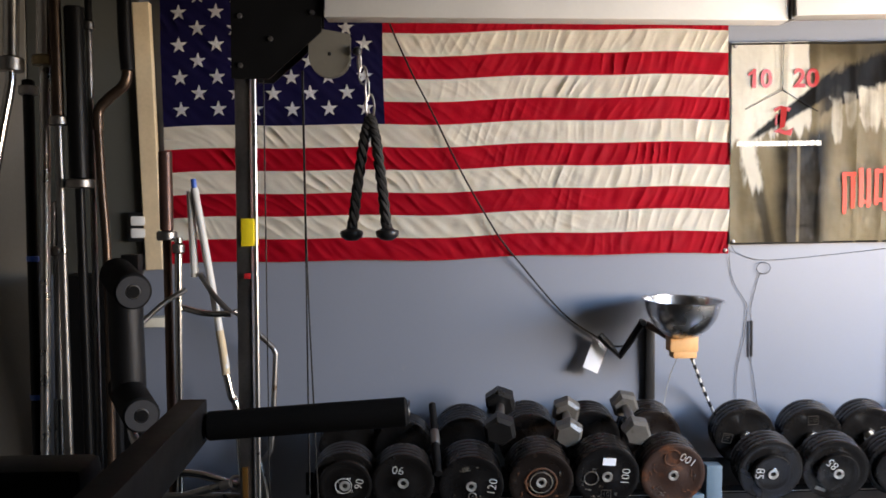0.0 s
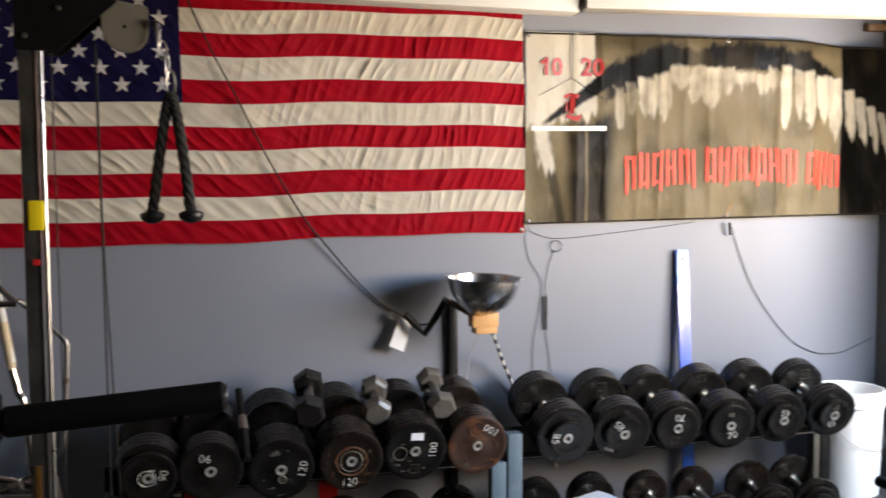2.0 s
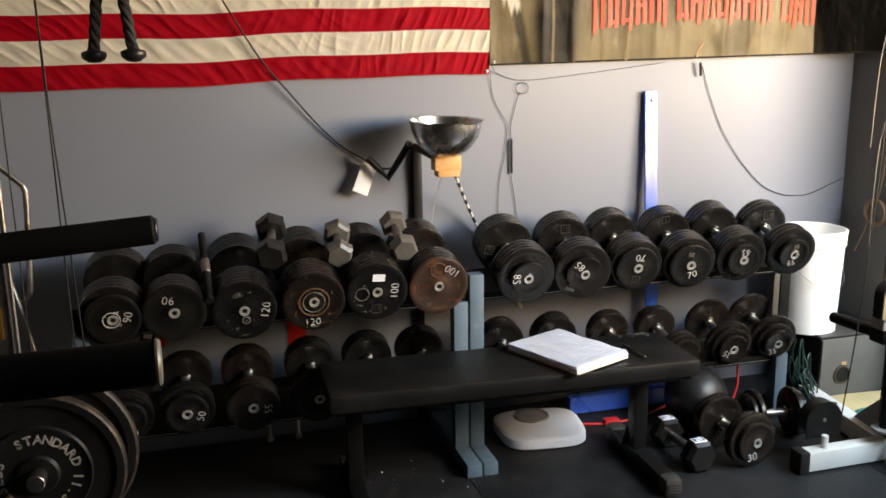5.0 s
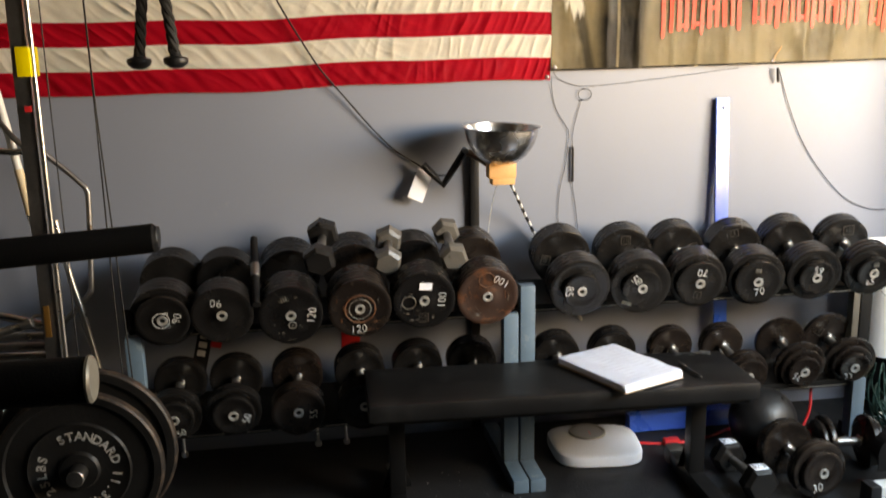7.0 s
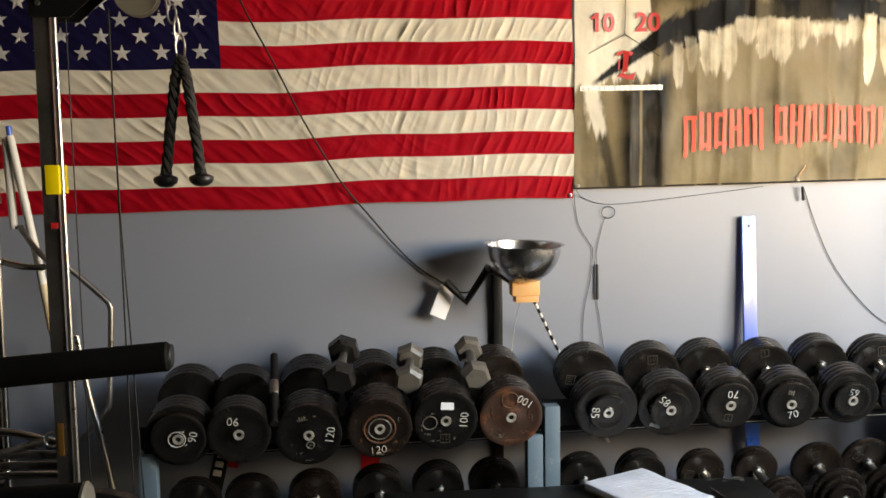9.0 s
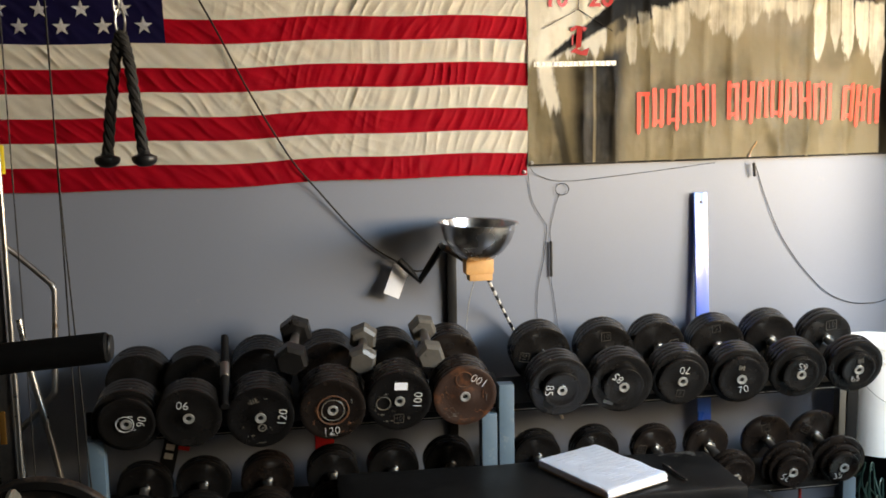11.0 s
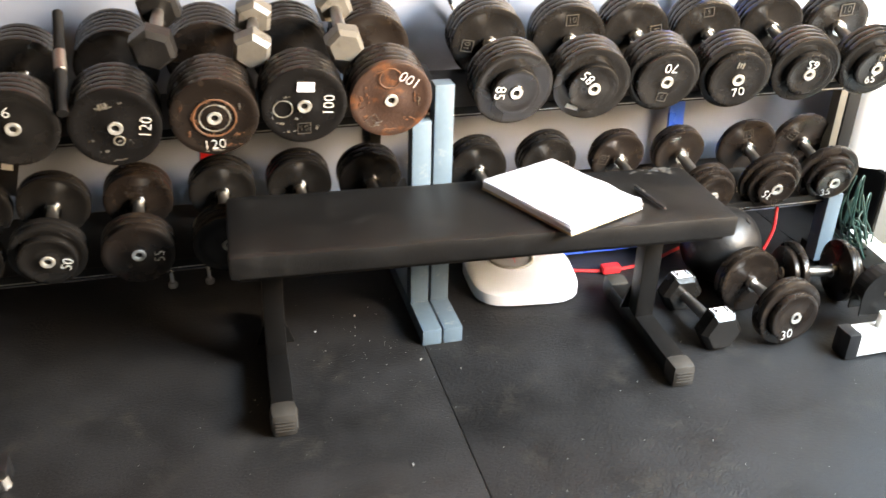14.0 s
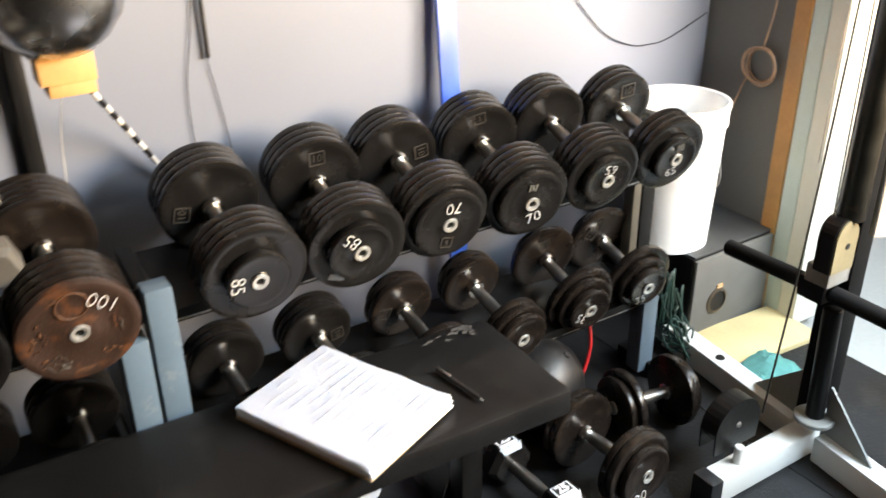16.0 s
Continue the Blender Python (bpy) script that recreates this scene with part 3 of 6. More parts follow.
# ---- banner ----
def banner():
    x0, z0, w, hh = 1.197, 1.404, 1.815, 0.74
    root = thing("banner", Matrix.Translation((x0, WY - 0.02, z0)), "long olive vinyl advertising banner with pale streaks and red lettering shapes", "banner")
    rng = random.Random(4)

    def wave(u, v):
        crease = sum(0.008 * math.exp(-abs(u - c + k * (v - 0.3)) / 0.014) for c, k in ((0.21, 0.0), (0.33, 0.03), (0.57, -0.02), (0.80, 0.02), (0.90, 0.35), (0.47, 0.01), (0.69, -0.01), (1.0, 0.0), (1.13, -0.04), (1.29, 0.02)))
        return 0.004 * math.sin(u * 21 + 2.2 * math.sin(u * 5)) * (0.3 + 0.7 * abs(noise.noise((u * 3, v, 5)))) + 0.012 * noise.noise((u * 5, v * 3, 2)) + 0.004 * noise.noise((u * 14, v * 9, 8)) + crease

    def place(u, v, off=0.0):
        lean = 0.013 * u - 0.05 * (v / hh) * max(0, u - 1.2) / 0.57
        fold = max(0.0, u - 1.435) / 0.38  # the far end is folded across the corner of the room
        flat = 1 - min(fold * 4, 1.0)
        return Vector((min(u, 1.435) + 0.223 * fold - off * 0.6 * (fold > 0), -0.012 - wave(u, v) * flat - off - 0.17 * fold, v + lean))

    def sheet(name, us, vs, mt, off, solid=0.001, label=""):
        bm = bmesh.new()
        uv = bm.loops.layers.uv.new("UVMap")
        g = [[bm.verts.new(place(u, v, off)) for u in us] for v in vs]
        for j in range(len(vs) - 1):
            for i in range(len(us) - 1):
                f = bm.faces.new((g[j][i], g[j][i + 1], g[j + 1][i + 1], g[j + 1][i]))
                for lp, (a, b) in zip(f.loops, ((i, j), (i + 1, j), (i + 1, j + 1), (i, j + 1))):
                    lp[uv].uv = (us[a], vs[b])
        bmesh.ops.solidify(bm, geom=bm.faces[:], thickness=solid)
        return part(name, bm, mt, root, label)

    def patch(name, low, high, u0, u1, n, mt, off, label="", rows=6):
        """A printed area between two edges given as functions of u."""
        bm = bmesh.new()
        us = [u0 + (u1 - u0) * i / n for i in range(n + 1)]
        cols = []
        for u in us:
            a, b = low(u), high(u)
            cols.append([bm.verts.new(place(u, a + (b - a) * j / rows, off)) for j in range(rows + 1)])
        for p, q in zip(cols, cols[1:]):
            for j in range(rows):
                bm.faces.new((p[j], q[j], q[j + 1], p[j + 1]))
        return part(name, bm, mt, root, label)

    lin = lambda a, b, n: [a + (b - a) * i / n for i in range(n + 1)]
    sheet("sheet", lin(0, w, 170), lin(0, hh, 18), PRINT, 0.0, label="olive vinyl sheet printed with pale ragged strokes")
    # the two numbers and the emblem shape
    for s, u in (("10", 0.105), ("20", 0.275)):
        src = lettering(s, 0.094, bold=0.0022)
        bm = bmesh.new()
        bm.from_mesh(src)
        for v in bm.verts:
            v.co = place(u + v.co.x, 0.604 + v.co.y, 0.0062 + v.co.z)
        if s == "10":
            bm.faces.new([bm.verts.new(place(u + x, 0.604 + y, 0.0068)) for x, y in ((-0.046, 0.012), (-0.046, 0.022), (-0.027, 0.034), (-0.022, 0.034), (-0.022, 0.021))])
        part("number", bm, V_DEEP, root)
    for a, b in (((0.19, 0.73), (0.19, 0.565)), ((0.19, 0.565), (0.05, 0.495)), ((0.19, 0.565), (0.32, 0.485))):
        part("rule", tube([place(*a, 0.0062), place((a[0] + b[0]) / 2, (a[1] + b[1]) / 2, 0.0062), place(*b, 0.0062)], 0.0014, 5), V_BLACK, root)
    bm = bmesh.new()
    for em in ([(0.186, 0.508), (0.206, 0.502), (0.200, 0.43), (0.182, 0.425)], [(0.158, 0.497), (0.186, 0.508), (0.186, 0.496), (0.166, 0.486)], [(0.206, 0.505), (0.222, 0.498), (0.212, 0.484), (0.205, 0.49)], [(0.160, 0.412), (0.182, 0.428), (0.202, 0.414), (0.232, 0.428), (0.222, 0.398), (0.198, 0.402), (0.176, 0.41)], [(0.168, 0.475), (0.174, 0.478), (0.172, 0.435), (0.166, 0.438)]):
        bm.faces.new([bm.verts.new(place(u, v, 0.0064)) for u, v in em])
    bmesh.ops.triangulate(bm, faces=bm.faces[:])
    part("emblem", bm, V_DEEP, root, "red emblem shape")
    patch("strip", lambda q: 0.361, lambda q: 0.379, 0.02, 0.335, 12, F_WHITE, 0.004, "white strip with a row of small dark marks", 1)
    for k in range(15):
        u = 0.032 + 0.0205 * k
        part("bar", boxm(0, 0, 0, 0.009, 0.001, 0.013, 0, Matrix.Translation(place(u, 0.3695, 0.0062))), STEEL_DULL, root, smooth=False)
    # red lettering shapes as plain upright bars joined by short cross bars
    for k in range(17):
        u = 0.418 + 0.0603 * k
        top = 0.262 + 0.03 * math.sin(math.pi * (k + 0.5) / 17)
        lone = k in (5, 13)
        for n_s in range(1 if lone else 2):
            c = u + n_s * 0.031
            drop = 0.03 if (k * 2 + n_s) % 5 == 0 else rng.uniform(0.0, 0.01)
            wd = rng.uniform(0.014, 0.018)
            up = rng.uniform(-0.006, 0.006)
            patch("letter_bar", lambda q, d=drop, t=top, c=c, ww=wd: t - 0.135 - d * (1 - abs((q - c) / ww - 0.5)), lambda q, t=top + up, c=c: t + 0.2 * (q - c), c, c + wd, 3, V_RED, 0.0052, rows=4)
        if not lone:
            for cross in ((top - 0.004,), (top - 0.112,), (top - 0.004, top - 0.112), (top - 0.06,))[k % 4]:
                patch("letter_bar", lambda q, c=cross: c - 0.014, lambda q, c=cross: c, u, u + 0.05, 3, V_RED, 0.0048, rows=1)
    for v in (0.004, hh - 0.006):
        part("hem", tube([place(w * i / 40, v, 0.001) for i in range(41)], 0.0035, 5, steps=0), V_BLACK, root, "dark sewn hem")
    part("tie", tube([place(0.878, 0.006, 0.009), place(0.886, 0.03, 0.007), place(0.905, 0.055, 0.006), place(0.91, 0.065, 0.004)], 0.0018, 5), PINE, root, "short tan tie cord")
    for u, v in ((0.012, 0.012), (0.88, 0.012), (0.012, hh - 0.014), (0.88, hh - 0.014)):
        part("grommet", lathe([(0.0035, 0), (0.0035, 0.003), (0.006, 0.0025), (0.0075, 0)], 16, None, Matrix.Translation(place(u, v, 0.003)) @ pose(0, 0, 0, 90)), STEEL_DULL, root)


banner()


# ---- dumbbells ----
PLATES = {}


def plate_mesh(r, t, mt):
    key = (r, t, mt.name)
    if key not in PLATES:
        h = t / 2
        prof = [(0.010, -h), (r * 0.30, -h), (r * 0.33, -h + 0.0015), (r * 0.80, -h + 0.0015), (r * 0.84, -h), (r - 0.0035, -h), (r - 0.001, -h + 0.0012), (r, -h + 0.0035), (r, h - 0.003), (r - 0.0008, h - 0.0008), (r - 0.002, h), (0.010, h), (0.010, -h)]
        PLATES[key] = mesh_of(lathe(prof, 40, None, pose(0, 0, 0, -90)), mt, True, "plate")
    return PLATES[key]


def shared(key, make, mt):
    if key not in PLATES:
        PLATES[key] = mesh_of(make(), mt, True, key)
    return PLATES[key]


def dumbbell(m, stack, mt, number, at, grip=0.158, label="", group="dumbbells on the racks", outer=None):
    """m: the middle of the front face, its axis along local y. stack: radii from the front face inwards, 0.021 m each."""
    t = 0.021
    d = len(stack) * t
    root = thing("dumbbell", m, label, "dumbbell", group)
    for k, r in enumerate(stack):
        part("plate", plate_mesh(r, t - 0.001, outer if outer and k == 0 else mt), None, root, m=Matrix.Translation((0, t * (k + 0.5), 0)))
        part("plate", plate_mesh(r, t - 0.001, mt), None, root, m=Matrix.Translation((0, 2 * d + grip - t * (k + 0.5), 0)))
    part("handle", shared("handle%.3f" % grip, lambda: lathe([(0.0135, 0), (0.0135, 0.012), (0.0155, grip * 0.3), (0.0165, grip * 0.5), (0.0155, grip * 0.7), (0.0135, grip - 0.012), (0.0135, grip)], 20, None, pose(0, 0, 0, -90)), STEEL_DULL), None, root, m=Matrix.Translation((0, d, 0)))
    for y in (d + 0.001, d + grip - 0.019):
        part("collar", shared("collar", lambda: lathe([(0.013, 0), (0.022, 0), (0.023, 0.003), (0.022, 0.015), (0.018, 0.018), (0.013, 0.018)], 22, None, pose(0, 0, 0, -90)), CHROME), None, root, "chrome collar", m=Matrix.Translation((0, y, 0)))
    for y, s in ((0.0, 1), (2 * d + grip, -1)):
        part("end_bolt", shared("end_bolt", lambda: lathe([(0.0, 0.004), (0.0085, 0.004), (0.0095, -0.002), (0.0165, -0.003), (0.0175, 0.0), (0.0175, 0.004)], 18, None, pose(0, 0, 0, -90)), ZINC), None, root, "bright steel end bolt", m=Matrix.Translation((0, y, 0)) @ pose(0, 0, 0, 0, 0, 0 if s > 0 else 180))
    part("bolt_hole", shared("bolt_hole", lambda: lathe([(0, 0.003), (0.0088, 0.003)], 14, None, pose(0, 0, 0, -90)), CABLE), None, root)
    if number:
        u, v, rot, size = at
        write(number, size * 0.9, CHALK, root, Matrix.Translation((u, -0.0012, v)) @ FACE @ pose(0, 0, 0, 0, 0, rot), bold=-0.0008)
    return root


def on_rack(x, z, stack, mt, number, at, lift=0, y=2.81, turn=0.0, **kw):
    lift = lift or (12.0 if x < 1 else 13.0)
    return dumbbell(pose(x, y, z, lift, 0, turn), stack, mt, number, at, **kw)




def face_ring(ob, u, v, r, mt, w=0.0022):
    """A raised casting ring on the front face."""
    return part("cast_ring", lathe([(r - w, 0), (r - w * 0.5, 0.0012), (r + w * 0.5, 0.0012), (r + w, 0)], 28, None, pose(u, -0.0001, v, 90)), mt, ob)


def cast_mark(ob, u, v, turn, y=-0.0006, n=3):
    """Small raised casting strokes on a plate's face."""
    bm = bmesh.new()
    for k in range(n):
        box(bm, 0.0075 * (k - (n - 1) / 2), 0, 0, 0.0035, 0.0022, 0.017 - 0.003 * (k % 2))
    return part("cast_mark", bm, CHIP, ob, smooth=False, m=Matrix.Translation((u, y, v)) @ Matrix.Rotation(radians(turn), 4, "Y"))


def chips(ob, spots, mt, seed):
    """Irregular patches where the paint has gone."""
    rng = random.Random(seed)
    for u, v, w, hh in spots:
        bm = bmesh.new()
        for c in range(9):
            n = 9
            a0, d0 = rng.uniform(0, 6.28), rng.random() ** 0.7
            cu, cv = u + w * d0 * math.cos(a0), v + hh * d0 * math.sin(a0)
            size = rng.uniform(0.12, 0.34) * (1.2 - d0 * 0.6)
            out = []
            for k in range(n):
                a = 2 * math.pi * k / n
                q = rng.uniform(0.35, 1.1) * size
                out.append((cu + w * q * math.cos(a), cv + hh * q * math.sin(a)))
            slab(out, -0.0004 - 0.0001 * (c % 5), 0.0015, bm)
        part("bare_patch", bm, mt, ob, smooth=False)


B = 0.105
big = lambda n: [B] * n
d90a = on_rack(-0.197, 0.662, [0.086] + big(4), IRON, "90", (0.046, 0.006, 75, 0.042), label="black iron plate dumbbell with painted number ninety on the rack")
on_rack(-0.012, 0.667, [0.1] * 4, IRON, "90", (-0.016, 0.048, 172, 0.044), label="black iron plate dumbbell marked ninety on the rack")
d120b = on_rack(0.205, 0.653, big(6), IRON_CHIP, "120", (0.068, -0.002, 80, 0.044), label="black iron plate dumbbell marked one hundred twenty, chipped face")
d120c = on_rack(0.430, 0.662, big(6), IRON_BROWN, "120", (-0.005, -0.074, 3, 0.042), label="browned iron plate dumbbell marked one hundred twenty with rusty rings")
d100a = on_rack(0.644, 0.677, big(5), IRON_CHIP, "100", (0.06, 0.0, 85, 0.044), label="black iron plate dumbbell marked one hundred with a white label")
d100b = on_rack(0.859, 0.678, big(5), IRON_BROWN, "100", (0.045, 0.056, 148, 0.044), label="rusty brown iron plate dumbbell marked one hundred", outer=IRON_RUST)
chips(d120b, ((-0.03, -0.062, 0.011, 0.004), (0.004, -0.036, 0.007, 0.005), (0.03, -0.04, 0.006, 0.008), (0.018, 0.066, 0.008, 0.003), (-0.018, 0.058, 0.02, 0.009), (-0.055, -0.03, 0.006, 0.004), (0.0, -0.088, 0.02, 0.003)), CHIP, 1)
cast_mark(d120b, -0.02, 0.06, -15)
face_ring(d90a, -0.004, 0.0, 0.026, CHALK, 0.0012)
chips(d90a, ((-0.024, 0.012, 0.006, 0.005), (0.012, 0.026, 0.008, 0.003), (-0.016, -0.022, 0.008, 0.005), (0.02, -0.02, 0.005, 0.004)), CHALK, 8)
face_ring(d120b, 0.004, -0.034, 0.012, CHIP)
face_ring(d120c, 0, 0, 0.05, RUST, 0.003)
face_ring(d120c, 0, 0, 0.036, CHIP, 0.002)
chips(d120c, ((-0.046, 0.0, 0.012, 0.022), (-0.02, 0.042, 0.012, 0.006), (0.03, 0.035, 0.006, 0.012), (-0.062, -0.038, 0.007, 0.012), (0.055, -0.05, 0.014, 0.005), (-0.01, -0.046, 0.016, 0.005), (-0.075, 0.03, 0.005, 0.01), (0.04, -0.078, 0.022, 0.004)), RUST, 2)
chips(d120c, ((0.0, -0.09, 0.03, 0.004), (0.06, 0.03, 0.004, 0.01)), CHIP, 3)
face_ring(d100a, -0.052, -0.004, 0.023, CHIP, 0.0016)
chips(d100a, ((-0.06, -0.045, 0.012, 0.005), (-0.045, 0.028, 0.01, 0.004), (-0.078, -0.02, 0.004, 0.012), (-0.035, -0.07, 0.02, 0.003), (0.03, -0.062, 0.006, 0.008), (-0.02, -0.034, 0.006, 0.004)), CHIP, 4)
face_ring(d100b, -0.006, 0.062, 0.027, RUST, 0.0018)
chips(d100b, ((-0.07, 0.01, 0.016, 0.03), (-0.055, -0.05, 0.02, 0.012), (0.062, 0.01, 0.008, 0.022), (-0.03, 0.08, 0.014, 0.006), (0.05, -0.055, 0.018, 0.009), (0.0, -0.085, 0.03, 0.006)), RUST, 5)
chips(d100b, ((0.07, -0.005, 0.004, 0.014), (-0.03, -0.062, 0.012, 0.003), (-0.035, -0.07, 0.012, 0.0025)), CHIP, 6)
d85a = on_rack(1.187, 0.676, [0.064] + [0.107] * 4, IRON, "85", (-0.046, 0.003, -95, 0.046), turn=-1, label="black iron plate dumbbell marked eighty-five")
d85b = on_rack(1.404, 0.673, [0.068] + [0.106] * 4, IRON, "85", (-0.023, 0.036, 140, 0.044), turn=-6, label="black iron plate dumbbell marked eighty-five with a tape strip")
d70a = on_rack(1.614, 0.679, [0.082] + [0.101] * 4, IRON, "70", (0.004, 0.044, 178, 0.044), turn=-5, label="black iron plate dumbbell marked seventy")
d70b = on_rack(1.832, 0.672, [0.082] + [0.102] * 4, IRON, "70", (0.008, -0.038, 15, 0.044), turn=-8, label="black iron plate dumbbell marked seventy")
on_rack(2.056, 0.674, [0.064] + [0.1] * 4, IRON, "65", (0.0, 0.034, 170, 0.04), turn=-6, lift=14.5, label="black iron plate dumbbell marked sixty-five")
d60 = on_rack(2.278, 0.678, [0.062] + [0.1] * 3, IRON, "65", (-0.008, -0.034, 10, 0.038), turn=-5, lift=15, label="black iron plate dumbbell marked sixty-five at the end of the shelf")
cast_mark(d70b, -0.005, 0.045, 8)
cast_mark(d60, 0.0, 0.036, -6)


CAST = mat("worn_cast_edge", (0.075, 0.066, 0.058), 0.5, 0.4, var=0.4, scale=60)


def cast_figure(ob, text, u, v, turn, y, size=0.026):
    """A raised figure cast into a plate's face, in a thin square border."""
    m = Matrix.Translation((u, y - 0.0006, v)) @ FACE @ pose(0, 0, 0, 0, 0, turn)
    write(text, size, CAST, ob, m, bold=-0.0006, name="cast_figure")
    for cx, cy, w, h in ((0, 0.62, 1.3, 0.07), (0, -0.62, 1.3, 0.07), (0.65, 0, 0.07, 1.3), (-0.65, 0, 0.07, 1.3)):
        part("cast_border", boxm(cx * size, cy * size, 0, w * size, h * size, 0.0012), CAST, ob, smooth=False, m=m)


cast_figure(d85a, "10", -0.062, -0.006, 80, 0.105 + 0.158)
cast_figure(d85b, "10", 0.0, 0.062, 4, 0.105 + 0.158)
cast_figure(d70a, "10", 0.06, 0.012, -80, 0.105 + 0.158)
cast_figure(d70b, "5", -0.01, 0.07, 10, 0.105 + 0.158, 0.022)
cast_figure(d60, "10", 0.012, 0.055, 8, 0.084 + 0.158, 0.03)
cast_figure(d70a, "5", -0.005, -0.045, 170, 0.0, 0.02)
cast_figure(d100b, "5", -0.045, -0.055, 30, 0.0, 0.022)
cast_figure(d100a, "10", -0.002, -0.062, 0, 0.0, 0.024)
low = "dark iron dumbbell on the lower shelf"
on_rack(-0.188, 0.322, [0.066, 0.09, 0.09], IRON, "50", (0.02, -0.05, 20, 0.036), label=low + " beside the weight plates")
on_rack(0.002, 0.322, [0.07, 0.092, 0.092], IRON, "50", (0.044, -0.012, 70, 0.042), label=low + ", marked fifty")
on_rack(0.214, 0.316, [0.09, 0.09, 0.09], IRON_BROWN, "55", (0.05, -0.008, 85, 0.042), label=low + ", marked fifty-five")
on_rack(0.435, 0.32, [0.09, 0.09, 0.09], IRON, "", None, label=low + ", in deep shade")
on_rack(0.645, 0.322, [0.09, 0.09, 0.09], IRON, "", None, label=low + ", behind the bench")
on_rack(0.845, 0.322, [0.09, 0.09, 0.09], IRON, "", None, label=low + ", behind the bench")
on_rack(1.165, 0.32, [0.088, 0.088, 0.088], IRON, "", None, label=low + ", behind the bench")
l2 = on_rack(1.385, 0.32, [0.088, 0.088, 0.088], IRON, "", None, label=low + ", behind the bench")
l3 = on_rack(1.612, 0.32, [0.07, 0.085, 0.085], IRON_BROWN, "", None, label=low + ", behind the bench")
on_rack(1.82, 0.318, [0.07, 0.083, 0.083], IRON_BROWN, "", None, label=low + ", with browned plates")
l5 = on_rack(2.05, 0.312, [0.06, 0.08, 0.097], IRON_BROWN, "35", (-0.026, -0.016, 150, 0.042), label=low + ", stepped plates marked thirty-five", y=2.83, turn=-5)
l6 = on_rack(2.25, 0.314, [0.058, 0.077, 0.1], IRON_BROWN, "35", (-0.02, -0.032, 12, 0.04), label=low + ", stepped plates marked thirty-five", y=2.83, turn=-5)

for ob, u, v, turn in ((l2, 0.05, -0.01, -80), (l3, -0.05, 0.0, 75), (l5, -0.01, 0.05, 15), (l6, -0.04, 0.03, 60)):
    cast_figure(ob, "10", u, v, turn, 0.063 + 0.158, 0.024)


# ---- racks ----
def rack(x0, x1, top, label, left_post, right_post, shelves):
    root = thing("dumbbell_rack", Matrix.Translation((0, 0, FL)), label, "rack", "dumbbell racks")
    for x, zt in ((left_post, top), (right_post, top)):
        if x > 2:  # this end stands on a short front leg, with a channel set farther back
            part("front_post", boxm(x - 0.03, 2.875, 0.14, 0.052, 0.05, 0.235, 0.003), BLUEGREY, root)
            # tan puts the warm light on this post into its colour
            part("rear_post", boxm(2.352, 3.02, 0.43, 0.028, 0.04, 0.40, 0.003), mat("warm_lit_post_tone", (0.07, 0.062, 0.05), 0.5, var=0.15), root, "rear post toned tan for the warm light on it")
            part("rear_channel", boxm(2.390, 3.02, 0.43, 0.046, 0.05, 0.46, 0.003), BLACK_PAINT, root, "black steel channel")
        else:
            part("front_post", boxm(x, 2.875, zt / 2, 0.052, 0.05, zt - 0.05, 0.003), BLUEGREY, root)
        for zz in (0.585, 0.24):
            part("shelf_arm", boxm(x, 3.0, zz + 0.02, 0.03, 0.24, 0.03, 0.002, Matrix.Translation((x, 2.9, zz)) @ Matrix.Rotation(radians(13), 4, "X") @ Matrix.Translation((-x, -2.9, -zz))), BLACK_PAINT, root)
        if x > 2:
            # black paints in the shade at the bottom of this post
            part("foot", boxm(x, 2.90, 0.024, 0.054, 0.13, 0.048, 0.003), BLACK_PAINT, root, "short foot blackened for the shade under the rack")
        else:
            part("foot", boxm(x, 2.95, 0.024, 0.054, 0.50, 0.048, 0.003), BLUEGREY, root)
        for zz in (0.275, 0.63):
            part("shelf_bracket", slab([(x - 0.03, zz - 0.03), (x + 0.03, zz - 0.03), (x + 0.03, zz + 0.045), (x - 0.03, zz + 0.045)], 2.9015, 2.9055), BLACK_PAINT, root, smooth=False)
    w = x1 - x0
    for z, y0 in shelves:
        k = math.tan(radians(9.5))
        tray = [(y0, z - 0.004), (3.13, z - 0.004 + k * (3.13 - y0)), (3.13, z + k * (3.13 - y0)), (y0, z)]
        bm = bmesh.new()
        ends = [[bm.verts.new((x, y, zz)) for y, zz in tray] for x in (x0, x1)]
        bm.faces.new(ends[0])
        bm.faces.new(ends[1])
        for q in range(4):
            bm.faces.new((ends[0][q], ends[0][(q + 1) % 4], ends[1][(q + 1) % 4], ends[1][q]))
        part("shelf_tray", bm, BLACK_PAINT, root, "black sloping steel shelf", smooth=False)
        part("shelf_lip", boxm((x0 + x1) / 2, y0 - 0.003, z - 0.010, w, 0.005, 0.028, 0.0012), BLACK_PAINT, root)
        part("lip_edge", boxm((x0 + x1) / 2, y0 - 0.0035, z - 0.018, w - 0.002, 0.0052, 0.003, 0.0008), STEEL, root, "bare worn edge of the lip")
    return root


rack(-0.272, 0.92, 0.62, "blue-grey steel two-shelf dumbbell rack full of heavy dumbbells", -0.30, 0.949, ((0.586, 2.94), (0.247, 2.88)))
rack(1.037, 2.29, 0.715, "blue-grey steel two-shelf dumbbell rack beside the doorway", 1.008, 2.318, ((0.603, 2.913), (0.247, 2.88)))


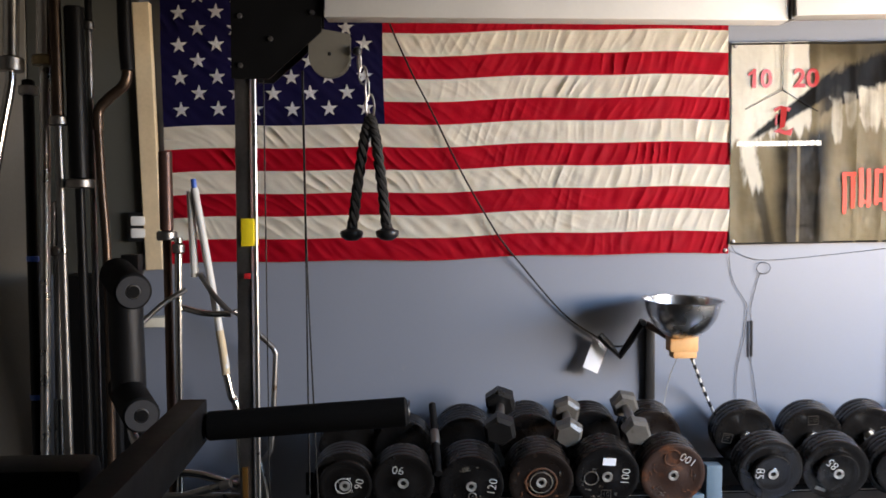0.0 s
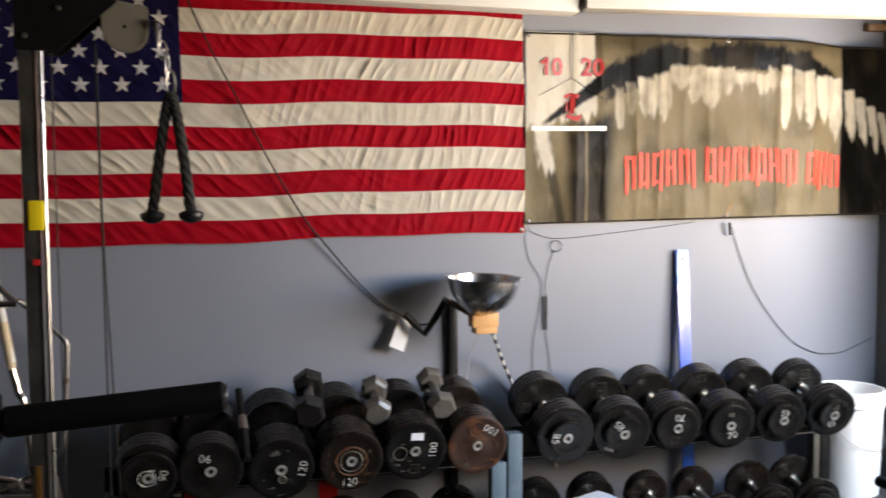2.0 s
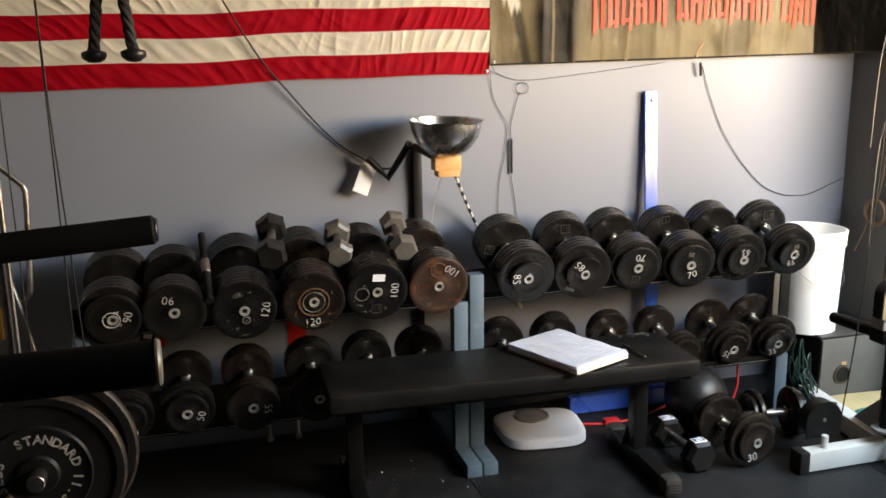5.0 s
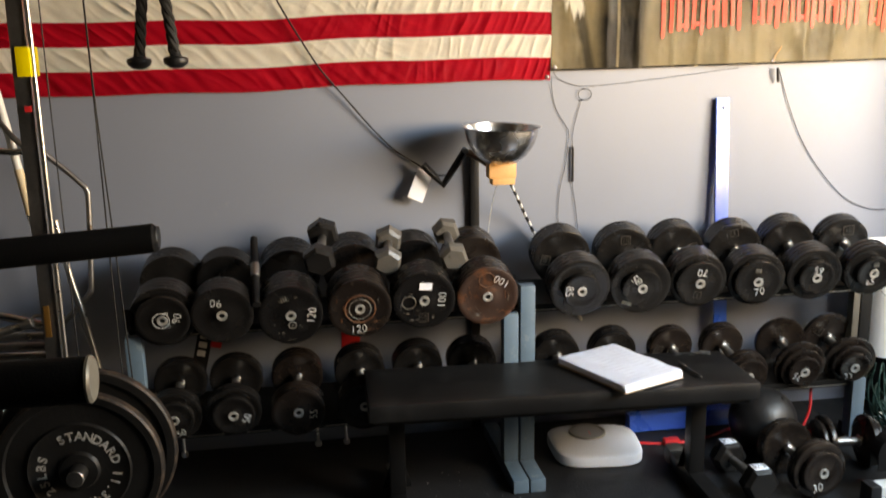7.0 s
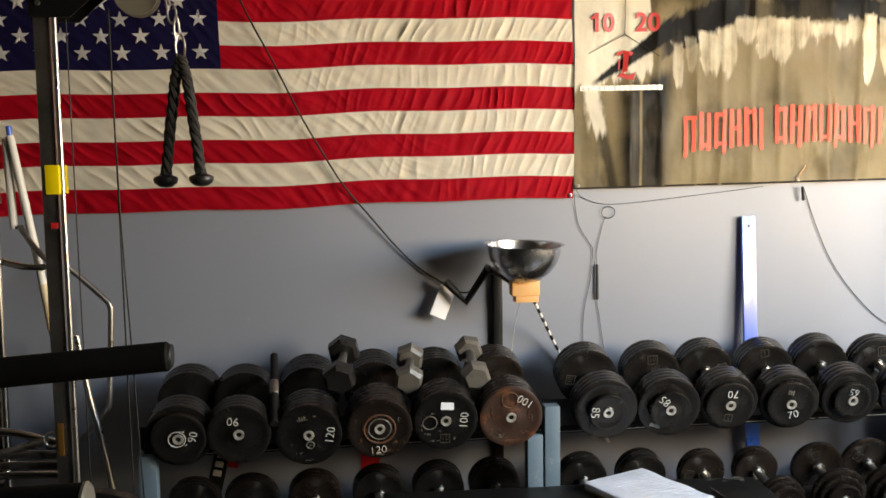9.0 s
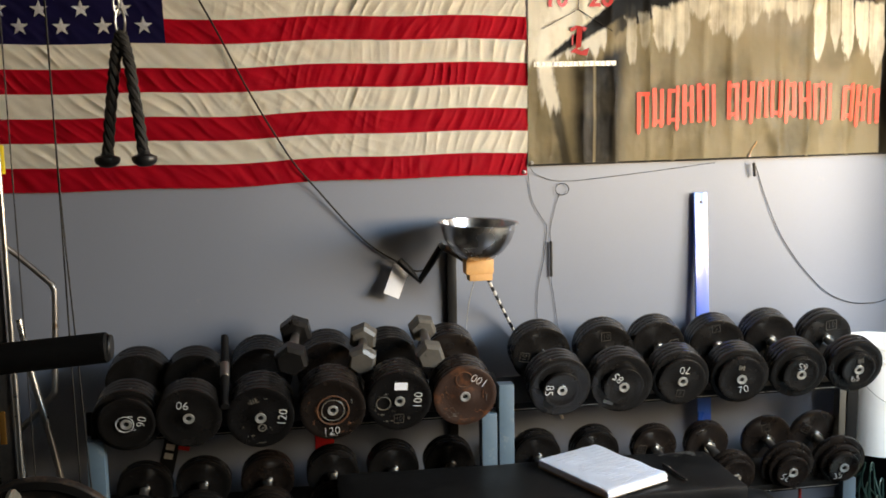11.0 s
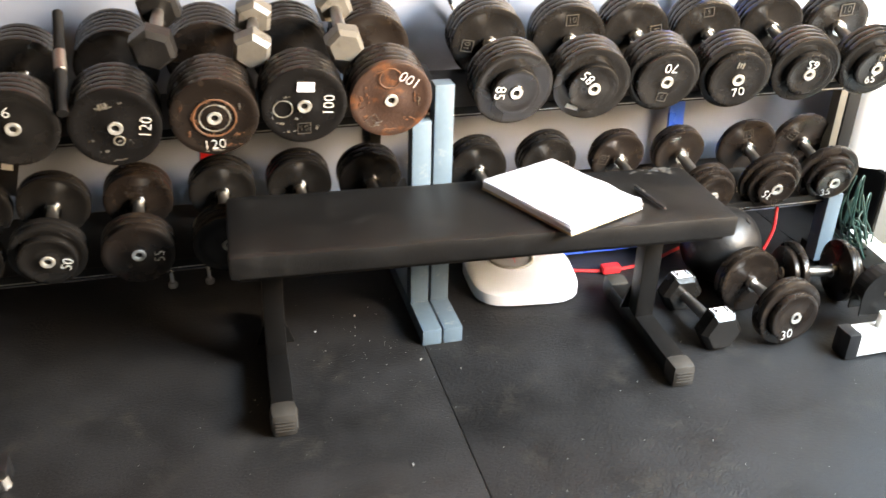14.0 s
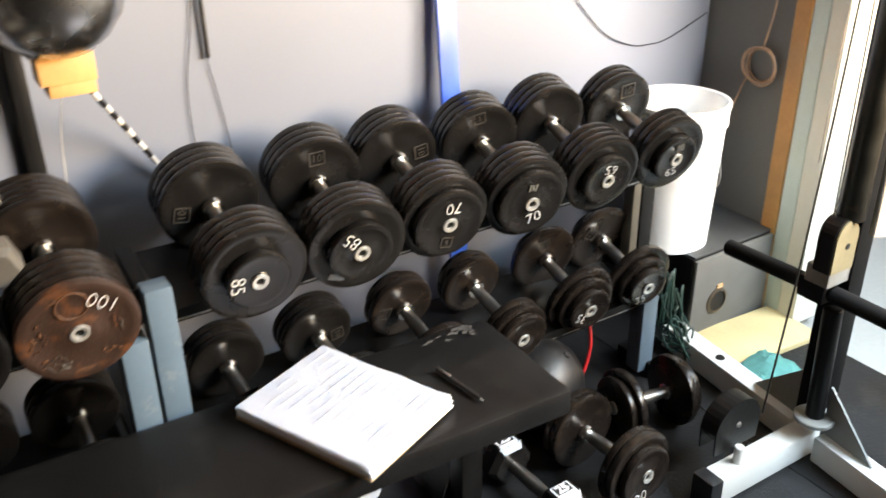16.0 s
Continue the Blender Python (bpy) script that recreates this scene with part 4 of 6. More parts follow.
# ---- hex dumbbells lying on top ----
def hex_dumbbell(m, r, hl, grip, mt, label, number="", group="hexagonal dumbbells"):
    root = thing("hex_dumbbell", m, label, "dumbbell", group)
    for y in (0, hl + grip):
        prof = [(0, 0), (r * 0.78, 0), (r, hl * 0.22), (r, hl * 0.78), (r * 0.78, hl), (0, hl)]
        part("head", lathe(prof, 6, None, Matrix.Translation((0, y, 0)) @ pose(0, 0, 0, -90)), mt, root, smooth=False)
    part("handle", lathe([(0.014, 0), (0.0165, grip / 2), (0.014, grip)], 16, None, Matrix.Translation((0, hl, 0)) @ pose(0, 0, 0, -90)), STEEL_DULL, root)
    return root


hx = "hexagonal iron dumbbell lying across the plate dumbbells"
hex_dumbbell(pose(0.304, 2.876, 0.806, 19, 20, 0), 0.056, 0.06, 0.115, HEX_DARK, "dark " + hx)
hex_dumbbell(pose(0.533, 2.890, 0.788, 22, 35, 6), 0.051, 0.055, 0.088, HEX_GREY, "worn grey " + hx)
hex_dumbbell(pose(0.758, 2.872, 0.796, 17, 10, 2), 0.05, 0.055, 0.125, HEX_GREY, "worn grey " + hx)


# ---- bench with notebook and pen ----
CAP_RUBBER = mat("dusty_rubber", (0.03, 0.027, 0.024), 0.6, var=0.25, scale=20, bump=0.4)


def bench():
    root = thing("flat_bench", pose(1.055, 2.65, FL, 0, 0, -2.3), "long flat black vinyl weight bench with a dusty top", "bench")
    top, thick, ln, wd = 0.438, 0.062, 1.25, 0.325
    bm = boxm(0, 0, top - thick / 2, ln, wd, thick, 0.012)
    bmesh.ops.subdivide_edges(bm, edges=[e for e in bm.edges if e.calc_length() > 0.2], cuts=24, use_grid_fill=True)
    for v in bm.verts:
        if v.co.z > top - 0.02:
            v.co.z += 0.004 * noise.noise(v.co * 6) - 0.003
    part("pad", bm, VINYL, root, "black vinyl bench pad with scuffed corners")
    rng = random.Random(6)
    bm = bmesh.new()
    for c in range(26):
        x, y = 0.575 - abs(rng.gauss(0, 0.05)), 0.146 - abs(rng.gauss(0, 0.014))
        q = rng.uniform(0.002, 0.008)
        pts = [(x + 1.8 * q * rng.uniform(0.4, 1) * math.cos(a), y + 0.8 * q * rng.uniform(0.4, 1) * math.sin(a)) for a in [2 * math.pi * k / 8 for k in range(8)]]
        ring = [bm.verts.new((px, py, top + 0.0012 + 0.0001 * (c % 6))) for px, py in pts]
        bm.faces.new(ring)
    part("scuff", bm, mat("scuffed_vinyl", (0.07, 0.068, 0.066), 0.7, var=0.4, scale=40), root, "grey scuffed patch", smooth=False)
    part("pad_board", boxm(0, 0, top - thick - 0.009, ln - 0.04, wd - 0.05, 0.016, 0.002), BLACK_PAINT, root)
    part("spine", boxm(0, 0, top - thick - 0.04, 1.02, 0.05, 0.045, 0.003), BLACK_PAINT, root)
    for x in (-0.53, 0.49):
        part("leg", boxm(x, 0.02, 0.19, 0.052, 0.052, 0.32, 0.003), BLACK_PAINT, root)
        part("foot_bar", boxm(x, -0.02, 0.032, 0.054, 0.44, 0.05, 0.003), BLACK_PAINT, root)
        for y in (-0.236, 0.196):
            cap = part("foot_cap", boxm(x, y, 0.033, 0.064, 0.062, 0.066, 0.017), CAP_RUBBER, root, "ribbed rubber foot cap")
            for k in range(4):
                part("rib", boxm(x, y + (-0.0315 if y < 0 else 0.0315), 0.019 + 0.009 * k, 0.044, 0.003, 0.004, 0.001), CAP_RUBBER, cap)
        bm = slab([(-0.05, 0), (0.05, 0), (0.0265, 0.07), (-0.0265, 0.07)], -0.003, 0.003)
        part("gusset", bm, BLACK_PAINT, root, smooth=False, m=pose(x, 0.049, 0.058))
    return root


bench()
BT = 0.438 + FL


def notebook():
    n_f, n_l, n_t, n_r = Vector((1.213, 2.404, 0)), Vector((1.094, 2.745, 0)), Vector((1.293, 2.863, 0)), Vector((1.451, 2.557, 0))
    mid = (n_f + n_l + n_t + n_r) / 4
    root = thing("notebook", pose(mid.x, mid.y, BT + 0.001, 0, 0, 0), "thick open pad of white printed paper lying on the bench", "notebook")
    along = ((n_f - n_l) + (n_r - n_t)).normalized()
    turn = math.degrees(math.atan2(along.y, along.x))
    rng = random.Random(2)
    lw, ld = 0.322, 0.247
    part("back_cover", boxm(0, 0, 0.002, lw + 0.004, ld + 0.004, 0.003, 0.0008, pose(0, 0, 0, 0, 0, turn)), CARD, root, "brown card cover")
    for k in range(9):
        jx, jy = rng.uniform(-0.0025, 0.0025), rng.uniform(-0.0025, 0.0025)
        part("sheet", boxm(jx, jy, 0.005 + k * 0.0022, lw, ld, 0.0021, 0.0005, pose(0, 0, 0, 0, 0, turn + rng.uniform(-0.5, 0.5))), PAPER, root)
    bm = bmesh.new()
    n = 18
    m = pose(0, 0, 0.0268, 0, 0, turn)
    g = [[bm.verts.new(m @ Vector((lw * (i / n - 0.5), ld * (j / n - 0.5), 0.0016 * math.sin(i * 0.7) * (j / n) + 0.012 * max(0, (i / n - 0.8)) ** 2 * 8 + 0.0012 * noise.noise((i * 0.4, j * 0.4, 0))))) for i in range(n + 1)] for j in range(n + 1)]
    for j in range(n):
        for i in range(n):
            bm.faces.new((g[j][i], g[j][i + 1], g[j + 1][i + 1], g[j + 1][i]))
    bmesh.ops.solidify(bm, geom=bm.faces[:], thickness=0.0008)
    top = part("top_sheet", bm, PAPER, root, "curling printed top sheet")
    for k in range(26):
        x = -lw * 0.42 + lw * 0.84 * (k // 2) / 12
        ln = rng.uniform(0.15, 0.36) * ld
        y = ld * (0.44 if k % 2 == 0 else 0.02) - ln / 2 - rng.uniform(0, 0.04) * ld
        part("text_line", boxm(x, y, 0.0289, 0.0038, ln, 0.0004, 0, pose(0, 0, 0, 0, 0, turn)), INK, top, smooth=False)
    return root


notebook()


def pen():
    root = thing("pen", pose(1.489, 2.598, BT + 0.006, 0, 90, 98), "black ballpoint pen lying on the bench", "pen")
    part("barrel", lathe([(0, -0.07), (0.002, -0.068), (0.0048, -0.055), (0.0056, 0.02), (0.0054, 0.06), (0, 0.062)], 14), PLASTIC_BLACK, root)
    part("clip", boxm(-0.0064, 0, 0.042, 0.0016, 0.004, 0.045, 0.0004), STEEL, root, "steel clip")
    part("tip", lathe([(0, -0.078), (0.0012, -0.076), (0.0022, -0.068)], 10), STEEL, root)


pen()


# ---- bathroom scale ----
def scale():
    root = thing("bathroom_scale", pose(1.302, 2.975, FL, 0, 0, -6), "white bathroom scale with a round dial, under the bench", "scale")
    bm = bmesh.new()
    n = 40
    rings = []
    for s, z in ((0.96, 0.0), (1.0, 0.006), (1.0, 0.03), (0.985, 0.038), (0.93, 0.043), (0.86, 0.044), (0.0, 0.046)):
        ring = []
        for k in range(n):
            a = 2 * math.pi * k / n
            c, d = math.cos(a), math.sin(a)
            r = (abs(c) ** 4 + abs(d) ** 4) ** -0.25
            ring.append(bm.verts.new((0.167 * s * r * c * (1 + 0.05 * d), 0.148 * s * r * d, z)))
        rings.append(ring)
    for a, b in zip(rings, rings[1:]):
        for k in range(n):
            bm.faces.new((a[k], a[(k + 1) % n], b[(k + 1) % n], b[k]))
    bmesh.ops.remove_doubles(bm, verts=bm.verts, dist=0.0004)
    # white enamel with the blue of the sky light put into its colour
    part("body", bm, mat("sky_tinted_enamel", (0.70, 0.75, 0.83), 0.4, var=0.04, scale=9, bump=0.05), root)
    part("dial", lathe([(0, 0.0475), (0.063, 0.0475)], 32, None, Matrix.Translation((-0.016, 0.066, 0))), GLASS_DIAL, root, "grey dial face")
    part("dial_ring", lathe([(0.061, 0.046), (0.062, 0.052), (0.068, 0.052), (0.071, 0.045)], 36, None, Matrix.Translation((-0.016, 0.066, 0))), GREY_PAINT, root)
    part("needle", boxm(-0.01, 0.05, 0.0486, 0.0025, 0.035, 0.0008), RED, root)


scale()


# ---- floor dumbbells, medicine ball ----
grp = "dumbbells on the floor"
dumbbell(pose(1.915, 2.462, 0.098 + FL, 0, 0, 4), [0.074, 0.098, 0.098], IRON_BROWN, "30", (-0.02, -0.05, 8, 0.046), grip=0.14, label="brown-black plate dumbbell marked thirty on the rubber floor", group=grp)
dumbbell(pose(2.24, 2.67, 0.094 + FL, 0, 0, 82), [0.08, 0.094], IRON_BROWN, "", None, grip=0.13, label="small dark plate dumbbell lying on the rubber floor", group=grp)


def floor_hex(x, y, turn, label):
    r, hl, grip = 0.064, 0.066, 0.142
    up = r * math.cos(math.pi / 6)
    ob = hex_dumbbell(pose(x, y, FL + up, 0, 0, turn), r, hl, grip, IRON, label, group=grp)
    for y0 in (hl / 2, hl * 1.5 + grip):
        lab = part("size_label", boxm(0, y0, up + 0.0004, 0.05, 0.038, 0.0006, 0), PAPER, ob, "white paper size label", smooth=False)
        part("panel", boxm(0, y0 + 0.004, up + 0.0009, 0.043, 0.026, 0.0006, 0), PLASTIC_BLACK, lab, "black printed panel", smooth=False)
        write("25", 0.031, PAPER, lab, Matrix.Translation((0, y0 + 0.004, up + 0.0016)), bold=0.001)
    return ob


floor_hex(1.72, 2.49, 2, "dark hexagonal dumbbell with a white size label on the floor")


def ball():
    root = thing("medicine_ball", pose(1.91, 2.86, 0.122 + FL), "dull black rubber medicine ball on the floor", "ball")
    bm = bmesh.new()
    bmesh.ops.create_uvsphere(bm, u_segments=40, v_segments=24, radius=0.122)
    for v in bm.verts:
        a = math.atan2(v.co.y, v.co.x)
        v.co *= 1 - 0.012 * math.exp(-((math.sin(3 * a)) / 0.09) ** 2) * (abs(v.co.z) < 0.11)
    part("shell", bm, mat("dull_rubber", (0.007, 0.007, 0.0078), 0.42, var=0.3, scale=8, bump=0.4, grain=160), root)
    part("valve", lathe([(0, 0.004), (0.008, 0.004), (0.01, 0)], 14, None, pose(0.045, -0.054, 0.1) @ pose(0, 0, 0, 30, 25)), PLASTIC_BLACK, root)


ball()


# ---- leaning blue upright and its foot ----
def blue_post():
    root = thing("blue_steel_post", Matrix(), "glossy blue painted flat steel post leaning on the wall", "post")
    a, b = Vector((1.884, WY - 0.02, 1.29)), Vector((1.897, WY - 0.10, FL + 0.02))
    way = (a - b).normalized()
    m = Matrix.Translation((a + b) / 2) @ Matrix((Vector((1, 0, 0)).cross(way).cross(way) * -1, Vector((1, 0, 0)).cross(way) * -1, way)).transposed().to_4x4()
    ln = (a - b).length
    part("post", boxm(0, 0, 0, 0.054, 0.012, ln, 0.002, m), BLUE, root)
    part("bolt_hole", lathe([(0, -0.0072), (0.006, -0.0068), (0.006, 0.0)], 12, None, m @ Matrix.Translation((0, 0, ln * 0.47)) @ pose(0, 0, 0, -90)), CABLE, root)
    part("foot_rail", boxm(1.70, 3.11, 0.042 + FL, 0.44, 0.05, 0.07, 0.003), BLUE, root, "blue painted foot rail on the floor")


blue_post()


def cord(name, pts, r, mt, label, category="cable", seg=7, steps=6):
    ob = part(name, tube(pts, r, seg, None, steps), mt, None)
    return tagged(ob, label, category)


WF = WY - 0.006
ext = thing("extension_cord", Matrix(), "red extension cord with a plug on the rubber floor", "extension cord")
part("cord", tube([(1.46, 2.99, 0.016), (1.60, 2.965, 0.013), (1.75, 2.99, 0.012), (1.95, 3.08, 0.012), (2.02, 3.05, 0.02), (2.06, 2.90, 0.03), (2.12, 2.90, 0.12), (2.15, 2.94, 0.21), (2.24, 3.03, 0.23), (2.30, 3.08, 0.28), (2.335, 3.10, 0.345)], 0.0055, 8), RED, ext)
part("plug", boxm(1.60, 2.962, 0.022, 0.06, 0.032, 0.026, 0.006, Matrix()), RED, ext)
tangle = random.Random(12)
for k in range(7):
    x, y = 2.395 + 0.014 * (k % 4), 2.875 + 0.02 * (k % 3)
    top, w = 0.31 - 0.022 * k, 0.03 + 0.014 * (k % 3)
    j = lambda q: tangle.uniform(-1.5 * q, 1.5 * q)
    bend = [(x - 0.03, y, top), (x - w + j(0.01), y + j(0.02), top * 0.7), (x - 0.01 + j(0.015), y - 0.03 + j(0.02), top * 0.32), (x + w * 0.4, y - 0.05 + j(0.02), 0.05 + 0.02 * (k % 2)), (x + w + j(0.01), y - 0.01 + j(0.02), top * 0.28), (x + w * 0.7 + j(0.015), y + 0.02 + j(0.015), top * 0.62), (x + 0.01, y + 0.01, top * 0.96), (x - 0.015, y - 0.008, top * 0.9), (x - w * 0.5, y - 0.02, top * 0.5), (x + j(0.02), y - 0.04, 0.12 + j(0.04)), (x + w, y - 0.06 + j(0.02), 0.022)]
    cord("green_cord", bend, 0.0031, GREEN_CORD, "dark green cord hanging in tangled loops beside the rack", "cord")


# ---- speaker, bucket, board ----
def speaker():
    root = thing("speaker_box", pose(2.70, 3.05, FL, 0, 0, 1), "grey-brown speaker box on the floor with a round port", "speaker")
    part("cabinet", boxm(0, 0.012, 0.136, 0.36, 0.27, 0.27, 0.004), BLACK_PAINT, root, "black speaker cabinet")
    part("front_cloth", boxm(0, -0.13, 0.136, 0.352, 0.014, 0.262, 0.005), SPEAKER, root, "grey-brown front panel")
    # grey panel paints the glare on top of the black cabinet
    part("top_panel", boxm(0, 0.0, 0.2745, 0.352, 0.25, 0.007, 0.002), mat("glare_grey_top", (0.05, 0.048, 0.046), 0.45, var=0.2, scale=14), root, "grey top panel lightened for glare")
    part("port_ring", lathe([(0.033, 0), (0.034, 0.006), (0.042, 0.004), (0.043, 0)], 28, None, pose(-0.07, -0.137, 0.108, 90)), mat("brown_plastic", (0.05, 0.032, 0.02), 0.4), root, "brown port ring")
    part("port_hole", lathe([(0, 0.001), (0.0335, 0.001)], 28, None, pose(-0.07, -0.137, 0.108, 90)), CABLE, root)
    # badge colour takes in a pale orange glare above the port
    part("badge", boxm(-0.064, -0.138, 0.158, 0.026, 0.002, 0.013, 0.004), mat("glare_tan_badge", (0.55, 0.33, 0.18), 0.4), root, "small badge, tan from a painted glare")


speaker()


def bucket():
    root = thing("bucket", pose(2.56, 3.075, 0.279), "white plastic bucket with a wire handle on the speaker", "bucket")
    prof = [(0, 0.004), (0.114, 0.004), (0.116, 0), (0.121, 0.004), (0.133, 0.40), (0.139, 0.402), (0.139, 0.412), (0.134, 0.414), (0.139, 0.425), (0.139, 0.45), (0.134, 0.452), (0.141, 0.455), (0.141, 0.47), (0.135, 0.472), (0.130, 0.468), (0.118, 0.01), (0, 0.01)]
    prof = [(r, z * 0.925) for r, z in prof]
    part("body", lathe(prof, 48), PLASTIC_WHITE, root)
    part("handle", tube([(0.141, 0, 0.388), (0.139, -0.02, 0.30), (0.115, -0.08, 0.225), (0.03, -0.133, 0.20), (-0.08, -0.118, 0.235), (-0.13, -0.05, 0.31), (-0.137, 0, 0.388)], 0.0013, 6), STEEL_DULL, root, "steel wire handle")
    part("handle_ear", boxm(0.142, 0, 0.388, 0.012, 0.03, 0.03, 0.004), PLASTIC_WHITE, root)


bucket()
board = thing("plywood_board", pose(2.70, 2.81, FL, 0, 0, -4), "pale plywood offcut lying on the floor by the doorway", "board")
part("panel", boxm(0, 0, 0.009, 0.34, 0.2, 0.018, 0.002), PLY, board)
towel = thing("teal_cloth", pose(2.575, 2.66, FL), "crumpled teal cloth on the floor by the doorway", "cloth")
bm = bmesh.new()
g = [[bm.verts.new((0.18 * (i / 14 - 0.5), 0.14 * (j / 10 - 0.5), 0.006 + (0.045 + 0.05 * abs(noise.noise((i * 0.35, j * 0.4, 4)))) * (math.sin(math.pi * i / 14) * math.sin(math.pi * j / 10)) ** 0.5)) for i in range(15)] for j in range(11)]
for j in range(10):
    for i in range(14):
        bm.faces.new((g[j][i], g[j][i + 1], g[j + 1][i + 1], g[j + 1][i]))
bmesh.ops.solidify(bm, geom=bm.faces[:], thickness=0.004)
part("fabric", bm, mat("teal_fabric", (0.10, 0.42, 0.38), 0.9, var=0.2, scale=12, bump=0.5), towel)


# ---- cable crossover: two towers joined by a white beam ----
PALE_WIRE = mat("pale_wire", (0.22, 0.19, 0.16), 0.5, var=0.1)
DARK_CHROME = mat("dark_polished_steel", (0.42, 0.41, 0.4), 0.4, 1.0, var=0.3, scale=9, bump=0.05, rvar=0.08)
MATTE = mat("matte_black_paint", (0.004, 0.004, 0.0042), 0.6, spec=0.12, var=0.25, scale=12, bump=0.2)
TUBE_STEEL = mat("brushed_tube_steel", (0.075, 0.075, 0.066), 0.38, 1.0, var=0.15, scale=16, bump=0.1, wear=(0.14, 0.11, 0.08), wear_at=0.68, wear_scale=14)


def crossover():
    root = thing("cable_crossover", Matrix(), "steel cable crossover machine with two towers joined by a white beam", "gym machine")
    beige = mat("grey_beige_paint", (0.14, 0.13, 0.105), 0.45, var=0.1)
    skew = Matrix.Translation((1.054, 2.45, 2.10)) @ Matrix.Rotation(radians(-3.0), 4, "Z") @ Matrix.Rotation(radians(0.7), 4, "Y") @ Matrix.Translation((-1.054, -2.43, -2.10))
    for x0, x1 in ((-0.22, 1.05), (1.058, 2.344)):
        rise = Matrix.Translation((1.054, 0, 2.108)) @ Matrix.Rotation(radians(-1.55), 4, "Y") @ Matrix.Translation((-1.054, 0.0, -2.1)) if x0 > 1 else skew
        part("top_beam", boxm((x0 + x1) / 2, 2.43, 2.10, x1 - x0, 0.075, 0.10, 0.004, rise), WHITE_PAINT, root, "white painted top beam")
    part("beam_joint", boxm(1.054, 2.44, 2.10, 0.008, 0.071, 0.096), STEEL_DULL, root)
    for s, cx, ty in ((1, -0.453, 2.54), (-1, 2.405, 2.40)):
        part("column", boxm(cx if s > 0 else 2.432, ty + 0.01, 1.03, 0.042 if s > 0 else 0.056, 0.07, 1.94, 0.003), DARK_CHROME if s > 0 else MATTE, root, "dark steel column")
        if s > 0:
            part("guide_rod", cyl(0.0068, (cx + 0.034, ty - 0.03, 0.10), (cx + 0.034, ty - 0.03, 1.93), 16), STEEL, root, "chrome guide rod")
        else:
            part("guide_rod", cyl(0.029, (2.370, 2.385, 0.66), (2.376, 2.385, 1.965), 28), TUBE_STEEL, root, "thick chrome guide tube")
            part("guide_rod", cyl(0.006, (2.408, 2.352, 0.62), (2.408, 2.352, 1.93), 14), STEEL_DULL, root, "steel guide rod")
        ol = [(-0.025, 1.899), (0.078, 1.899), (0.223, 2.029), (0.223, 2.185), (-0.025, 2.185)] if s > 0 else [(0.058, 2.16), (0.058, 2.085), (-0.095, 1.965), (-0.165, 1.965), (-0.165, 2.16)]
        hp = part("head_plate", slab([(cx + s * u, v) for u, v in ol], ty - 0.046, ty - 0.04), MATTE, root, "black bolted head plate", smooth=False)
        part("head_plate", slab([(cx + s * u, v) for u, v in ol], ty + 0.045, ty + 0.051), MATTE, root, "black bolted head plate", smooth=False)
        for u, v in ((0.0, 2.07), (0.0, 1.935), (0.042, 2.143), (0.083, 2.008), (0.146, 2.143), (0.198, 2.08)) if s > 0 else ((-0.06, 2.095), (-0.075, 2.01), (-0.13, 2.05), (0.03, 2.13)):
            part("bolt", lathe([(0, 0.006), (0.006, 0.006), (0.008, 0.003), (0.008, 0)], 6, None, pose(cx + s * u, ty - 0.046, v, 90)), STEEL_DULL, hp)
        px, pz = cx + s * 0.242, 1.972
        if s < 0:
            part("hanger_strap", boxm(2.352, ty - 0.02, 2.045, 0.014, 0.03, 0.16, 0.002), MATTE, root, "dark steel hanger strap")
            px, pz = 2.475, 2.05
        for y in (ty - 0.022, ty + 0.018):
            arc = [(px + 0.058 * math.cos(a), pz - 0.005 + 0.058 * math.sin(a)) for a in [math.pi + math.pi * k / 14 for k in range(15)]]
            part("pulley_cheek", slab([(px - 0.058, pz + 0.075)] + arc + [(px + 0.058, pz + 0.055)], y, y + 0.004), beige if s > 0 else MATTE, root, "half-round pulley cheek plate", smooth=False)
        part("pulley", lathe([(0.008, -0.01), (0.048, -0.01), (0.050, -0.008), (0.044, 0), (0.050, 0.008), (0.048, 0.01), (0.008, 0.01)], 28, None, pose(px, ty, pz, 90)), PLASTIC_BLACK, root)
        part("axle", cyl(0.006, (px, ty - 0.0235, pz), (px, ty + 0.025, pz), 10), CABLE, root)
        if s > 0:
            kx = cx + 0.172
            part("cable", tube([(kx - 0.006, ty, 1.93), (kx, ty, 1.4), (kx + 0.018, ty, 0.9), (kx + 0.04, ty, 0.25)], 0.0024, 6), CABLE, root)
            part("cable", tube([(kx - 0.010, ty + 0.012, 1.93), (kx - 0.004, ty + 0.01, 1.4), (kx + 0.0, ty, 0.9), (kx + 0.005, ty, 0.25)], 0.0024, 6), CABLE, root)
            part("cable", tube([(cx + 0.056, ty, 1.9), (cx + 0.058, ty, 1.2), (cx + 0.06, ty, 0.4)], 0.002, 6), CABLE, root)
        else:
            part("cable", tube([(2.285, ty, 1.9), (2.275, ty, 1.2), (2.245, ty, 0.6), (2.205, ty, 0.2)], 0.0026, 6), CABLE, root)
            part("cable", tube([(2.30, ty + 0.01, 1.9), (2.315, ty, 1.3), (2.325, ty, 0.9), (2.33, ty, 0.66)], 0.002, 6), CABLE, root)
        fx = cx + s * (0.325 if s > 0 else 0.33)
        fy, ft = (2.395, 0.05) if s > 0 else (ty, 0.07)
        part("base_foot", boxm((cx + fx) / 2, fy, ft / 2 + 0.007 + FL, abs(fx - cx) + 0.02, 0.055, ft, 0.003), WHITE_PAINT, root, "white painted base tube")
